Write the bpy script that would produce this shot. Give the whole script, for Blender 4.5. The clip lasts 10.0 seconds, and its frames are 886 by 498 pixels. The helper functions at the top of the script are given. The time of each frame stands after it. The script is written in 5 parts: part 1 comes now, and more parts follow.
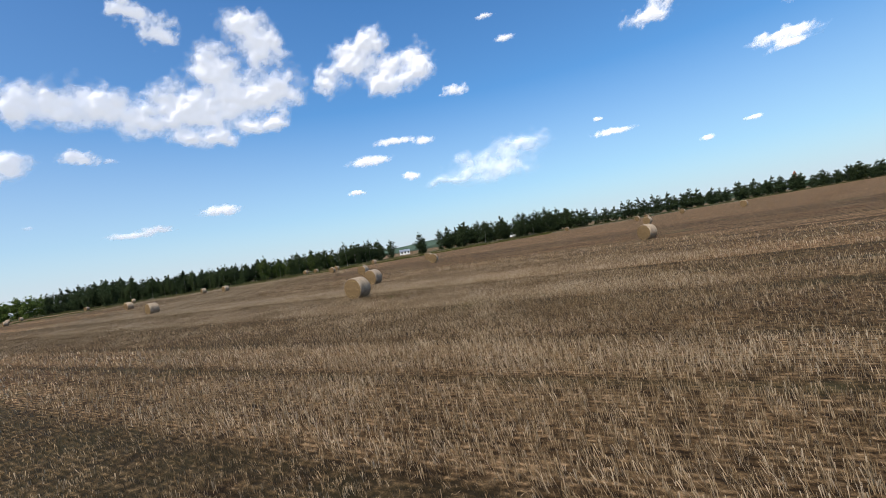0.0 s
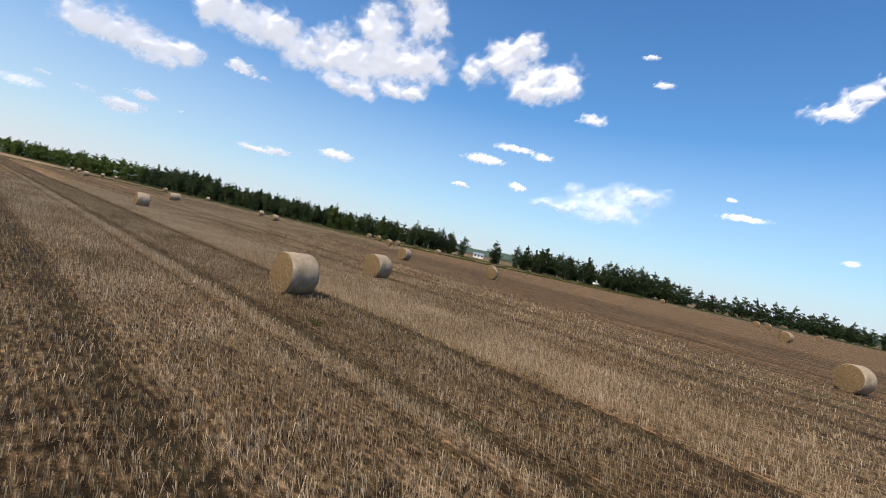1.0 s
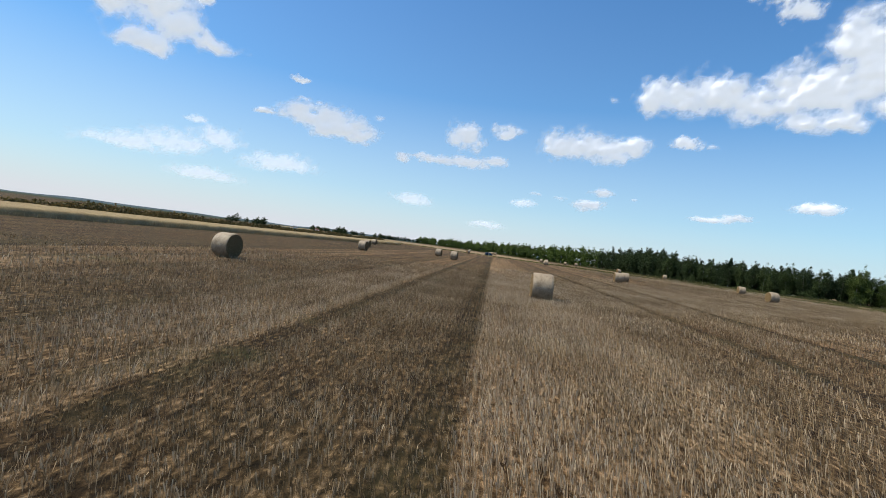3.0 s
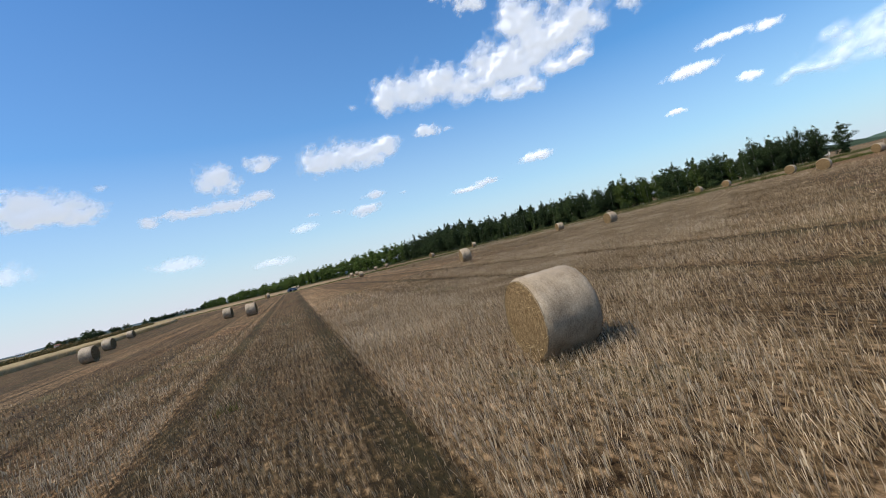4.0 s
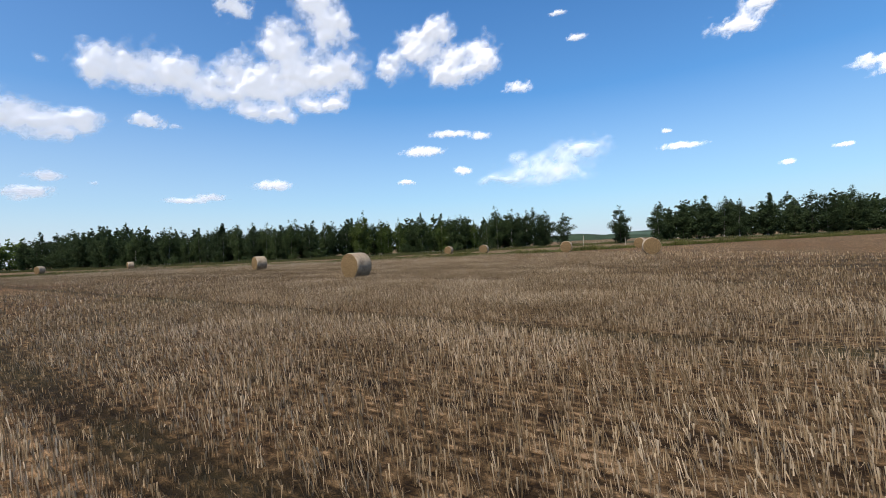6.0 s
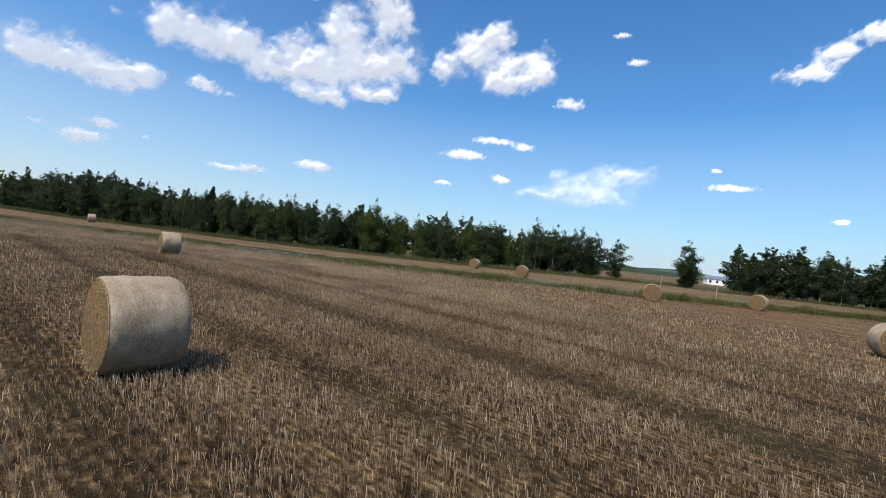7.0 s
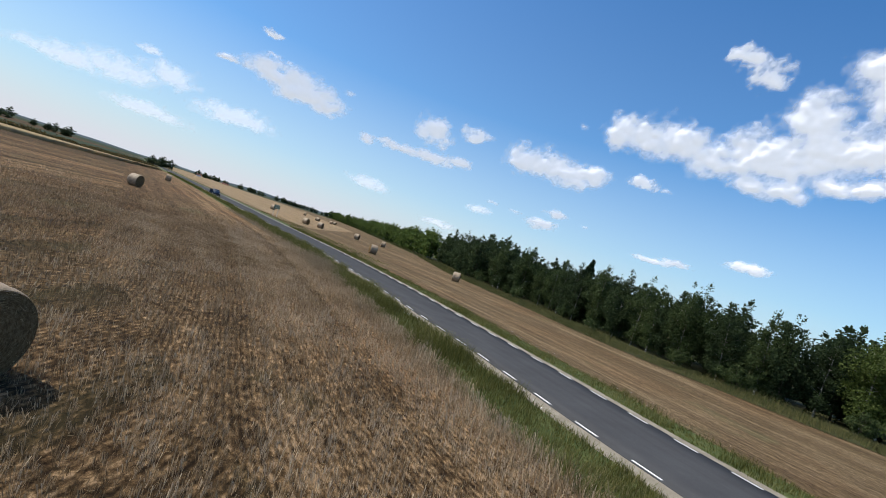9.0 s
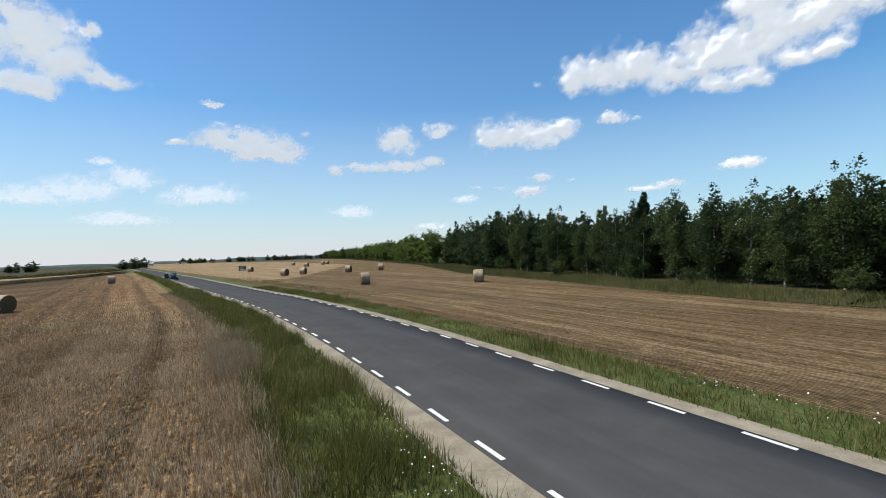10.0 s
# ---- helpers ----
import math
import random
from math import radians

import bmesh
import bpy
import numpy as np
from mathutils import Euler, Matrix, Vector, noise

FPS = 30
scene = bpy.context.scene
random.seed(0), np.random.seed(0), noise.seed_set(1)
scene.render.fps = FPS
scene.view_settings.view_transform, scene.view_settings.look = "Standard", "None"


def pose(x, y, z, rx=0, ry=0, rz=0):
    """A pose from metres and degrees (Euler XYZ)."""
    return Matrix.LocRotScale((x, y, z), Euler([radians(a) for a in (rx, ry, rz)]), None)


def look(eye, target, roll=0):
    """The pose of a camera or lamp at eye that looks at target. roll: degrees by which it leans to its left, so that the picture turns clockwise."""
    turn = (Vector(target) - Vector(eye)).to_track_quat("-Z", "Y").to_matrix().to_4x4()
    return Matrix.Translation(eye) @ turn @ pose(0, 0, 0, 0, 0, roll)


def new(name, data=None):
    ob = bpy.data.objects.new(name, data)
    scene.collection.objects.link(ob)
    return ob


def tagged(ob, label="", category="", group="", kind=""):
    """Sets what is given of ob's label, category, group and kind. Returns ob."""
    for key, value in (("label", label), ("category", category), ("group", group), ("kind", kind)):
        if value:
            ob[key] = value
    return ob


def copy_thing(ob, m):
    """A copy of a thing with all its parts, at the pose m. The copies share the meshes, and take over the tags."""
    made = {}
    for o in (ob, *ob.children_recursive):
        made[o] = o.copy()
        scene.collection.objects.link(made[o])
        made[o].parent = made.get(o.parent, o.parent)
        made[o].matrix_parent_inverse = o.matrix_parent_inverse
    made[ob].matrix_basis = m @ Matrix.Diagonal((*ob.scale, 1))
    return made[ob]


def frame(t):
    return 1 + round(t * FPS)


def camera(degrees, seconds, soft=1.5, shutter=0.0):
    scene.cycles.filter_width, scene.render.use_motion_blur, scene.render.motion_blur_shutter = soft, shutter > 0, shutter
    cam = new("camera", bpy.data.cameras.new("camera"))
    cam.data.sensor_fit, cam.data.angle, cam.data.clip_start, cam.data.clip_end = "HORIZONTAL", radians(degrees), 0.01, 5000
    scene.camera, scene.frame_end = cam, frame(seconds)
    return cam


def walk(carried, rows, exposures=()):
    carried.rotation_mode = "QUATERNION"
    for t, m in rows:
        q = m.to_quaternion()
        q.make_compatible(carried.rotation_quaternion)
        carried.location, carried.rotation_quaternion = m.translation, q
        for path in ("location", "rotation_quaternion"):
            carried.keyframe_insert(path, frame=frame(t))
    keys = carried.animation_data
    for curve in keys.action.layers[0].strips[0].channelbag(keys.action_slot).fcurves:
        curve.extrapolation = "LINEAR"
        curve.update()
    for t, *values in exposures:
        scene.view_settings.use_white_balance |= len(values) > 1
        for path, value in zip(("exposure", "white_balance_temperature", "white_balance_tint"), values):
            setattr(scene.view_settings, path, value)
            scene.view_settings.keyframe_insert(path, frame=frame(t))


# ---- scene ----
# camera: a low, fast drone flight over a stubble field towards a country road
cam = camera(88.0, 10.0, soft=0.9)
PATH = [
    (0.0, -0.00, 0.00, 3.01, 89.40, 9.41, -20.00),
    (0.5, 3.60, 8.13, 3.12, 89.43, -2.69, -19.26),
    (1.0, 7.58, 16.39, 3.11, 89.60, -12.58, -10.04),
    (1.3, 9.30, 21.76, 3.05, 89.37, -21.86, 5.37),
    (1.5, 9.72, 25.60, 2.90, 89.53, -24.83, 14.21),
    (1.7, 9.68, 28.89, 2.84, 89.70, -25.73, 21.74),
    (1.9, 9.38, 32.05, 2.86, 89.74, -25.98, 29.81),
    (2.0, 8.84, 33.78, 2.80, 89.75, -25.80, 33.47),
    (3.5, -9.47, 55.29, 2.56, 90.03, 4.05, 36.85),
    (4.0, -15.52, 63.36, 2.52, 89.79, 14.18, 18.58),
    (4.2, -17.19, 67.09, 2.38, 89.68, 16.10, 12.90),
    (4.5, -18.72, 71.91, 2.33, 89.60, 16.77, 4.31),
    (5.0, -19.70, 82.34, 1.79, 89.56, 13.44, -5.32),
    (5.2, -19.29, 86.40, 1.73, 89.55, 12.52, -8.84),
    (5.5, -18.21, 92.28, 1.59, 89.59, 8.22, -11.65),
    (7.0, -10.11, 123.30, 2.68, 89.93, -6.54, -11.90),
    (7.5, -8.03, 133.07, 3.15, 90.12, -15.47, -1.04),
    (8.0, -6.88, 142.19, 3.54, 90.21, -20.91, 14.38),
    (8.3, -7.48, 147.33, 3.78, 90.30, -20.97, 22.23),
    (8.5, -8.41, 150.85, 3.91, 90.30, -20.28, 26.79),
    (9.0, -12.95, 158.45, 4.15, 90.34, -17.89, 37.68),
    (9.5, -18.60, 165.98, 4.20, 90.39, -4.79, 37.70),
    (9.7, -20.97, 168.58, 4.15, 90.33, 0.85, 36.77),
    (10.0, -24.53, 172.50, 4.06, 90.31, 2.08, 38.09),
]
walk(cam, [(t, pose(x, y, z, rx, ry, rz)) for t, x, y, z, rx, ry, rz in PATH],
     exposures=[(0.0, -0.06, 6500, 10), (0.5, -0.03, 6570, 11), (1.0, 0.03, 6750, 12), (1.5, 0.04, 6780, 12), (2.0, -0.03, 6500, 10), (3.4, -0.04, 6520, 5), (3.6, -0.04, 6500, 5), (4.0, -0.04, 6380, 8),
                (4.5, -0.10, 6230, 9), (5.0, -0.06, 6400, 10), (5.5, -0.02, 6500, 11), (7.0, -0.06, 6360, 10), (7.5, 0.0, 6500, 11), (8.5, -0.03, 6490, 10), (9.0, -0.06, 6420, 8), (9.5, -0.04, 6600, 5), (10.0, -0.04, 6700, 5)])

# ---- light: clear summer sky, high sun from behind the camera's left ----
SUN_AZ, SUN_EL = -127.0, 56.0
world = bpy.data.worlds.new("summer_sky")
scene.world = world
world.use_nodes = True
wn = world.node_tree.nodes
wn.clear()
sky = wn.new("ShaderNodeTexSky")
sky.sky_type = 'NISHITA'
sky.sun_disc = False
sky.sun_elevation = radians(SUN_EL)
sky.sun_rotation = radians(SUN_AZ)
sky.air_density, sky.dust_density, sky.ozone_density = 1.0, 0.0, 1.6
back = wn.new("ShaderNodeBackground")
back.inputs["Strength"].default_value = 0.13
wout = wn.new("ShaderNodeOutputWorld")
tone = wn.new("ShaderNodeHueSaturation")
tone.inputs["Saturation"].default_value = 1.25
world.node_tree.links.new(sky.outputs[0], tone.inputs["Color"])
# summer haze: the blue pales towards the horizon
wtc = wn.new("ShaderNodeTexCoord")
wsep = wn.new("ShaderNodeSeparateXYZ")
world.node_tree.links.new(wtc.outputs["Generated"], wsep.inputs[0])
wramp = wn.new("ShaderNodeValToRGB")
wramp.color_ramp.elements.new(0.3)
wramp.color_ramp.elements.new(0.6)
for e_, (p_, v_) in zip(wramp.color_ramp.elements, ((0.0, 0.96), (0.10, 0.58), (0.30, 0.15), (0.75, 0.0))):
    e_.position, e_.color = p_, (v_, v_, v_, 1)
world.node_tree.links.new(wsep.outputs[2], wramp.inputs[0])
haze = wn.new("ShaderNodeMix")
haze.data_type = 'RGBA'
hz_dot = wn.new("ShaderNodeVectorMath")
hz_dot.operation = 'DOT_PRODUCT'
hz_dot.inputs[1].default_value = (math.sin(radians(-110)), math.cos(radians(-110)), 0.0)
world.node_tree.links.new(wtc.outputs["Generated"], hz_dot.inputs[0])
hz_fac = wn.new("ShaderNodeMapRange")
hz_fac.inputs[1].default_value, hz_fac.inputs[2].default_value = -0.5, 0.95
world.node_tree.links.new(hz_dot.outputs["Value"], hz_fac.inputs[0])
hz_col = wn.new("ShaderNodeMix")
hz_col.data_type = 'RGBA'
hz_col.inputs[6].default_value = (5.2, 5.6, 6.5, 1)
hz_col.inputs[7].default_value = (5.75, 5.88, 6.4, 1)
world.node_tree.links.new(hz_fac.outputs[0], hz_col.inputs[0])
world.node_tree.links.new(hz_col.outputs[2], haze.inputs[7])
hz_more = wn.new("ShaderNodeMath")
hz_more.operation = 'MULTIPLY'
hz_more.inputs[1].default_value = 0.09
world.node_tree.links.new(hz_fac.outputs[0], hz_more.inputs[0])
hz_sum = wn.new("ShaderNodeMath")
hz_sum.operation, hz_sum.use_clamp = 'ADD', True
world.node_tree.links.new(wramp.outputs[0], hz_sum.inputs[0])
world.node_tree.links.new(hz_more.outputs[0], hz_sum.inputs[1])
world.node_tree.links.new(hz_sum.outputs[0], haze.inputs[0])
deep = wn.new("ShaderNodeMix")
deep.data_type, deep.blend_type = 'RGBA', 'MULTIPLY'
deep.inputs[0].default_value = 1.0
deep.inputs[7].default_value = (0.23, 0.965, 1.26, 1)
world.node_tree.links.new(tone.outputs[0], deep.inputs[6])
world.node_tree.links.new(deep.outputs[2], haze.inputs[6])
# the sky whitens towards the sun
glow_dot = wn.new("ShaderNodeVectorMath")
glow_dot.operation = 'DOT_PRODUCT'
glow_dot.inputs[1].default_value = (math.sin(radians(SUN_AZ)) * math.cos(radians(SUN_EL)), math.cos(radians(SUN_AZ)) * math.cos(radians(SUN_EL)), math.sin(radians(SUN_EL)))
world.node_tree.links.new(wtc.outputs["Generated"], glow_dot.inputs[0])
glow_fac = wn.new("ShaderNodeMapRange")
glow_fac.interpolation_type = 'SMOOTHSTEP'
for k_, v_ in ((1, 0.74), (2, 0.99), (3, 0.0), (4, 0.95)):
    glow_fac.inputs[k_].default_value = v_
world.node_tree.links.new(glow_dot.outputs["Value"], glow_fac.inputs[0])
glow = wn.new("ShaderNodeMix")
glow.data_type = 'RGBA'
glow.inputs[7].default_value = (17.0, 16.0, 14.5, 1)
world.node_tree.links.new(glow_fac.outputs[0], glow.inputs[0])
world.node_tree.links.new(haze.outputs[2], glow.inputs[6])
world.node_tree.links.new(glow.outputs[2], back.inputs[0])
world.node_tree.links.new(back.outputs[0], wout.inputs[0])

sun_data = bpy.data.lights.new("sun", 'SUN')
sun_data.energy, sun_data.angle, sun_data.color = 4.9, radians(0.53), (1.0, 0.95, 0.88)
sun = new("sun", sun_data)
_a, _e = radians(SUN_AZ), radians(SUN_EL)
sun.matrix_world = look((100 * math.sin(_a) * math.cos(_e), 100 * math.cos(_a) * math.cos(_e), 100 * math.sin(_e)), (0, 0, 0))


# ---- node helpers ----
def material(name):
    m = bpy.data.materials.new(name)
    m.use_nodes = True
    nt = m.node_tree
    nt.nodes.clear()
    return m, nt


def node(nt, kind, links=None, **props):
    n = nt.nodes.new(kind)
    for k, v in props.items():
        if k == "operation":
            n.operation = v
        elif k == "blend_type":
            n.blend_type = v
        elif k == "data_type":
            n.data_type = v
        elif k == "noise_dimensions":
            n.noise_dimensions = v
        elif k == "attribute_name":
            n.attribute_name = v
    for k, v in (links or {}).items():
        if hasattr(v, "is_output"):
            nt.links.new(v, n.inputs[k])
        else:
            n.inputs[k].default_value = v
    return n


def noise_tex(nt, vec, scale, detail=4.0, rough=0.6, dist=0.0):
    return node(nt, "ShaderNodeTexNoise", {"Vector": vec, "Scale": scale, "Detail": detail, "Roughness": rough, "Distortion": dist}).outputs["Fac"]


def ramp(nt, fac, stops):
    n = nt.nodes.new("ShaderNodeValToRGB")
    el = n.color_ramp.elements
    while len(el) < len(stops):
        el.new(0.5)
    for e, (p, c) in zip(el, stops):
        e.position = p
        e.color = (*c, 1.0) if len(c) == 3 else c
    nt.links.new(fac, n.inputs[0])
    return n.outputs[0]


def mathn(nt, op, a, b=0.5, c=0.0):
    return node(nt, "ShaderNodeMath", {0: a, 1: b, 2: c}, operation=op).outputs[0]


def mixc(nt, fac, a, b, blend='MIX'):
    n = nt.nodes.new("ShaderNodeMix")
    n.data_type = 'RGBA'
    n.blend_type = blend
    for k, v in ((0, fac), (6, a), (7, b)):
        if hasattr(v, "is_output"):
            nt.links.new(v, n.inputs[k])
        else:
            n.inputs[k].default_value = (*v, 1.0) if isinstance(v, tuple) and len(v) == 3 else v
    return n.outputs[2]


def surface(nt, color, rough=0.9, bump=None, strength=0.5, dist=0.02, metal=0.0, spec=0.3, trans=0.0):
    b = nt.nodes.new("ShaderNodeBsdfPrincipled")
    for key, v in (("Base Color", color), ("Roughness", rough), ("Metallic", metal)):
        if hasattr(v, "is_output"):
            nt.links.new(v, b.inputs[key])
        else:
            b.inputs[key].default_value = (*v, 1.0) if isinstance(v, tuple) else v
    b.inputs["Specular IOR Level"].default_value = spec
    if bump is not None:
        bn = node(nt, "ShaderNodeBump", {"Height": bump, "Strength": strength, "Distance": dist})
        nt.links.new(bn.outputs[0], b.inputs["Normal"])
    last = b.outputs[0]
    if trans:
        tr = nt.nodes.new("ShaderNodeBsdfTranslucent")
        if hasattr(color, "is_output"):
            nt.links.new(color, tr.inputs[0])
        else:
            tr.inputs[0].default_value = (*color, 1.0)
        mx = node(nt, "ShaderNodeMixShader", {0: trans, 1: b.outputs[0], 2: tr.outputs[0]})
        last = mx.outputs[0]
    o = nt.nodes.new("ShaderNodeOutputMaterial")
    nt.links.new(last, o.inputs[0])


def plain(name, color, rough=0.6, metal=0.0, vary=0.15, scale=6.0, spec=0.4):
    m, nt = material(name)
    tc = nt.nodes.new("ShaderNodeTexCoord").outputs["Object"]
    n1 = noise_tex(nt, tc, scale, 5.0)
    lo = tuple(c * (1 - vary) for c in color)
    hi = tuple(min(1.0, c * (1 + vary)) for c in color)
    col = ramp(nt, n1, [(0.3, lo), (0.7, hi)])
    surface(nt, col, rough, n1, 0.15, 0.01, metal, spec)
    return m


# ---- field geometry in numbers ----
ROW = (-0.606, 0.795)      # drilling direction
ACR = (0.795, 0.606)       # across the rows
ROAD_PTS = [(-900.0, 440.0), (-420.0, 299.5), (-248.0, 250.4), (-161.0, 225.2), (-139.0, 219.2), (-112.0, 210.9), (-100.0, 207.2), (-78.0, 200.5), (-65.0, 196.9), (-53.8, 193.1), (-47.5, 190.7), (-41.0, 188.1), (-36.8, 186.2),
            (-32.6, 184.3), (-28.5, 182.35), (-25.0, 180.75), (-22.1, 179.4), (-18.2, 177.3), (-15.0, 175.7), (-12.0, 174.4), (-8.0, 172.9), (-4.0, 172.0), (5.0, 171.4), (26.0, 171.1), (70.0, 171.5), (160.0, 173.5), (500.0, 188.0)]
_rx = np.array([p[0] for p in ROAD_PTS])
_ry = np.array([p[1] for p in ROAD_PTS])


def road_y(x):
    """Centre line of the road, smoothed."""
    x = np.asarray(x, float)
    w = np.clip(np.abs(x + 15) * 0.12, 2.5, 30.0)
    return sum(np.interp(x + k * w, _rx, _ry) for k in (-1.0, -0.6, -0.2, 0.2, 0.6, 1.0)) / 6.0


def road_dist(x, y):
    """Distance from the road's centre line, positive on the near side."""
    g = (road_y(np.asarray(x) + 0.5) - road_y(np.asarray(x) - 0.5))
    return (road_y(x) - y) / np.sqrt(1 + g * g)


# strips across the rows: place and height of the stubble (0 chaff and wheel marks, 1 standing)
STRIPS_A = [(1.0, .38), (4.5, .25), (5.1, .7), (8.1, .6), (8.5, .2), (9.0, .75), (11.3, .7), (11.8, .32), (12.4, .5), (15.0, .47), (17.7, .46), (18.2, .22), (18.7, .7), (21.4, .66), (21.7, .25), (22.0, .9), (22.35, .85),
            (22.6, .2), (23.2, .22), (23.45, .62), (23.8, .46), (26.3, .46), (26.7, .22), (27.2, .22), (27.45, .88), (32.4, .8), (33.6, .58), (36.8, .62), (37.5, .1), (38.3, .7)]
STRIPS_B = [(38.3, .7), (42.3, .6), (42.75, .2), (43.35, .2), (43.7, .8), (45.3, .75), (45.6, .15), (46.1, .78), (50.6, .72), (51.2, .12), (51.8, .58), (57.5, .62), (58, .1), (58.6, .58), (67.6, .6), (68, .16),
            (69.0, .55), (71.3, .58), (71.9, .14), (73.0, .52), (75.7, .56), (76.2, .16), (77.4, .26), (77.8, .58), (79.9, .62), (80.7, .28), (81.2, .26), (81.6, .68), (85.0, .4), (86.0, .75), (86.45, .42), (86.9, .72)]
_su = np.array([s_[0] for s_ in STRIPS_A + STRIPS_B[1:]], float)
_sh = np.array([s_[1] for s_ in STRIPS_A + STRIPS_B[1:]], float)


def head_width(x):
    """Width of the headland beside the road: it runs out where the drill rows meet the road."""
    return np.interp(x, (-70.0, -40.0, -26.0, -16.0, -6.0, 6.0), (21.5, 20.5, 18.5, 14.5, 9.5, 6.0))


# the same along the headland, by the distance from the road
STRIPS_H = [(5.6, .85), (8.7, .8), (9.2, .4), (9.9, .72), (12.6, .66), (13.2, .4), (14.1, .55), (15.9, .5), (16.4, .36), (17.6, .5), (19.2, .45), (19.8, .25), (21.0, .42), (23.6, .4)]
_hu = np.array([s_[0] for s_ in STRIPS_H], float)
_hh = np.array([s_[1] for s_ in STRIPS_H], float)


# ---- materials ----
def field_material(name, rows_from, lift=0.0):
    """Stubble ground: strips, drill rows, chaff and soil. rows_from: 'rows' by the drilling direction, 'road' by the u of the ribbon."""
    m, nt = material(name)
    tc = nt.nodes.new("ShaderNodeTexCoord")
    p = tc.outputs["Object"]
    if rows_from == "rows":
        u = node(nt, "ShaderNodeVectorMath", {0: p, 1: (ACR[0], ACR[1], 0.0)}, operation='DOT_PRODUCT').outputs["Value"]
        s = node(nt, "ShaderNodeVectorMath", {0: p, 1: (ROW[0], ROW[1], 0.0)}, operation='DOT_PRODUCT').outputs["Value"]
    else:
        sep = node(nt, "ShaderNodeSeparateXYZ", {0: tc.outputs["UV"]})
        s, u = sep.outputs[0], sep.outputs[1]
    wob = noise_tex(nt, p, 0.12, 3.0)
    uw = mathn(nt, 'ADD', u, mathn(nt, 'MULTIPLY', mathn(nt, 'SUBTRACT', wob, 0.5), 0.4))
    along = node(nt, "ShaderNodeCombineXYZ", {0: uw, 1: mathn(nt, 'MULTIPLY', s, 0.03), 2: 0.0}).outputs[0]
    band_small = noise_tex(nt, along, 1.1, 3.0, 0.55)
    band_big = noise_tex(nt, along, 0.23, 2.0, 0.5)
    if rows_from == "rows":
        ra = ramp(nt, mathn(nt, 'MULTIPLY', uw, 1 / 40.0), [(a / 40.0, (h, h, h)) for a, h in STRIPS_A])
        rb = ramp(nt, mathn(nt, 'MULTIPLY_ADD', uw, 1 / 50.0, -38.0 / 50.0), [((a - 38.0) / 50.0, (h, h, h)) for a, h in STRIPS_B])
        strips = mixc(nt, mathn(nt, 'GREATER_THAN', uw, 38.3), ra, rb)
        lvl = mathn(nt, 'MULTIPLY_ADD', strips, 0.68, mathn(nt, 'MULTIPLY_ADD', band_small, 0.7, -0.215))
    else:
        lvl = mathn(nt, 'MULTIPLY_ADD', band_small, 0.6, mathn(nt, 'MULTIPLY_ADD', band_big, 0.5, 0.02 + lift))
    if rows_from == "road":
        lvl = mathn(nt, 'ADD', lvl, mathn(nt, 'MULTIPLY', mathn(nt, 'SUBTRACT', noise_tex(nt, along, 4.0, 3.0, 0.7), 0.5), 1.0))
    if rows_from == "head":
        rh = ramp(nt, mathn(nt, 'MULTIPLY', uw, 1 / 25.0), [(a / 25.0, (h, h, h)) for a, h in STRIPS_H])
        lvl = mathn(nt, 'MULTIPLY_ADD', rh, 0.62, mathn(nt, 'MULTIPLY_ADD', band_small, 0.6, -0.12 + lift))
    patch = noise_tex(nt, p, 0.35, 5.0, 0.62)
    lvl = mathn(nt, 'ADD', lvl, mathn(nt, 'MULTIPLY', mathn(nt, 'SUBTRACT', patch, 0.5), {"rows": 0.4, "head": 0.6, "road": 0.3}[rows_from]))
    fine = noise_tex(nt, p, 9.0, 6.0, 0.75)
    grain = noise_tex(nt, node(nt, "ShaderNodeCombineXYZ", {0: mathn(nt, 'MULTIPLY', u, 28.0), 1: mathn(nt, 'MULTIPLY', s, 16.0), 2: 0.0}).outputs[0], 1.0, 5.0, 0.8)
    rows = mathn(nt, 'COSINE', mathn(nt, 'MULTIPLY', u, 2 * math.pi / 0.14), 0.0)
    tuft = node(nt, "ShaderNodeTexVoronoi", {"Vector": node(nt, "ShaderNodeCombineXYZ", {0: mathn(nt, 'MULTIPLY', u, 1 / 0.14), 1: mathn(nt, 'MULTIPLY', s, 1 / 0.22), 2: 0.0}).outputs[0], "Scale": 1.0}).outputs["Distance"]
    clump = noise_tex(nt, p, 2.4, 4.0, 0.7)
    # dark gaps among tufts and rows: soil, with stalk shade put into the colour
    lvl2 = mathn(nt, 'ADD', lvl, mathn(nt, 'MULTIPLY', mathn(nt, 'SUBTRACT', grain, 0.5), 1.0 if rows_from == "road" else 2.1))
    lvl2 = mathn(nt, 'ADD', lvl2, mathn(nt, 'MULTIPLY', mathn(nt, 'SUBTRACT', 0.42, tuft), 0.4 if rows_from == "road" else 0.95))
    lvl2 = mathn(nt, 'ADD', lvl2, mathn(nt, 'MULTIPLY', mathn(nt, 'SUBTRACT', clump, 0.5), {"rows": 0.6, "head": 0.9, "road": 0.28}[rows_from]))
    lvl2 = mathn(nt, 'ADD', lvl2, mathn(nt, 'MULTIPLY', rows, 0.14))
    col = ramp(nt, lvl2, [(0.0, (0.0173, 0.0095, 0.004)), (0.25, (0.0436, 0.0256, 0.0112)), (0.5, (0.0927, 0.0564, 0.0263)), (0.75, (0.1819, 0.115, 0.0571)), (1.0, (0.3468, 0.2309, 0.1293))])
    green = ramp(nt, noise_tex(nt, p, 0.16, 4.0, 0.6, 0.6), [(0.60, (0, 0, 0)), (0.74, (1, 1, 1))])
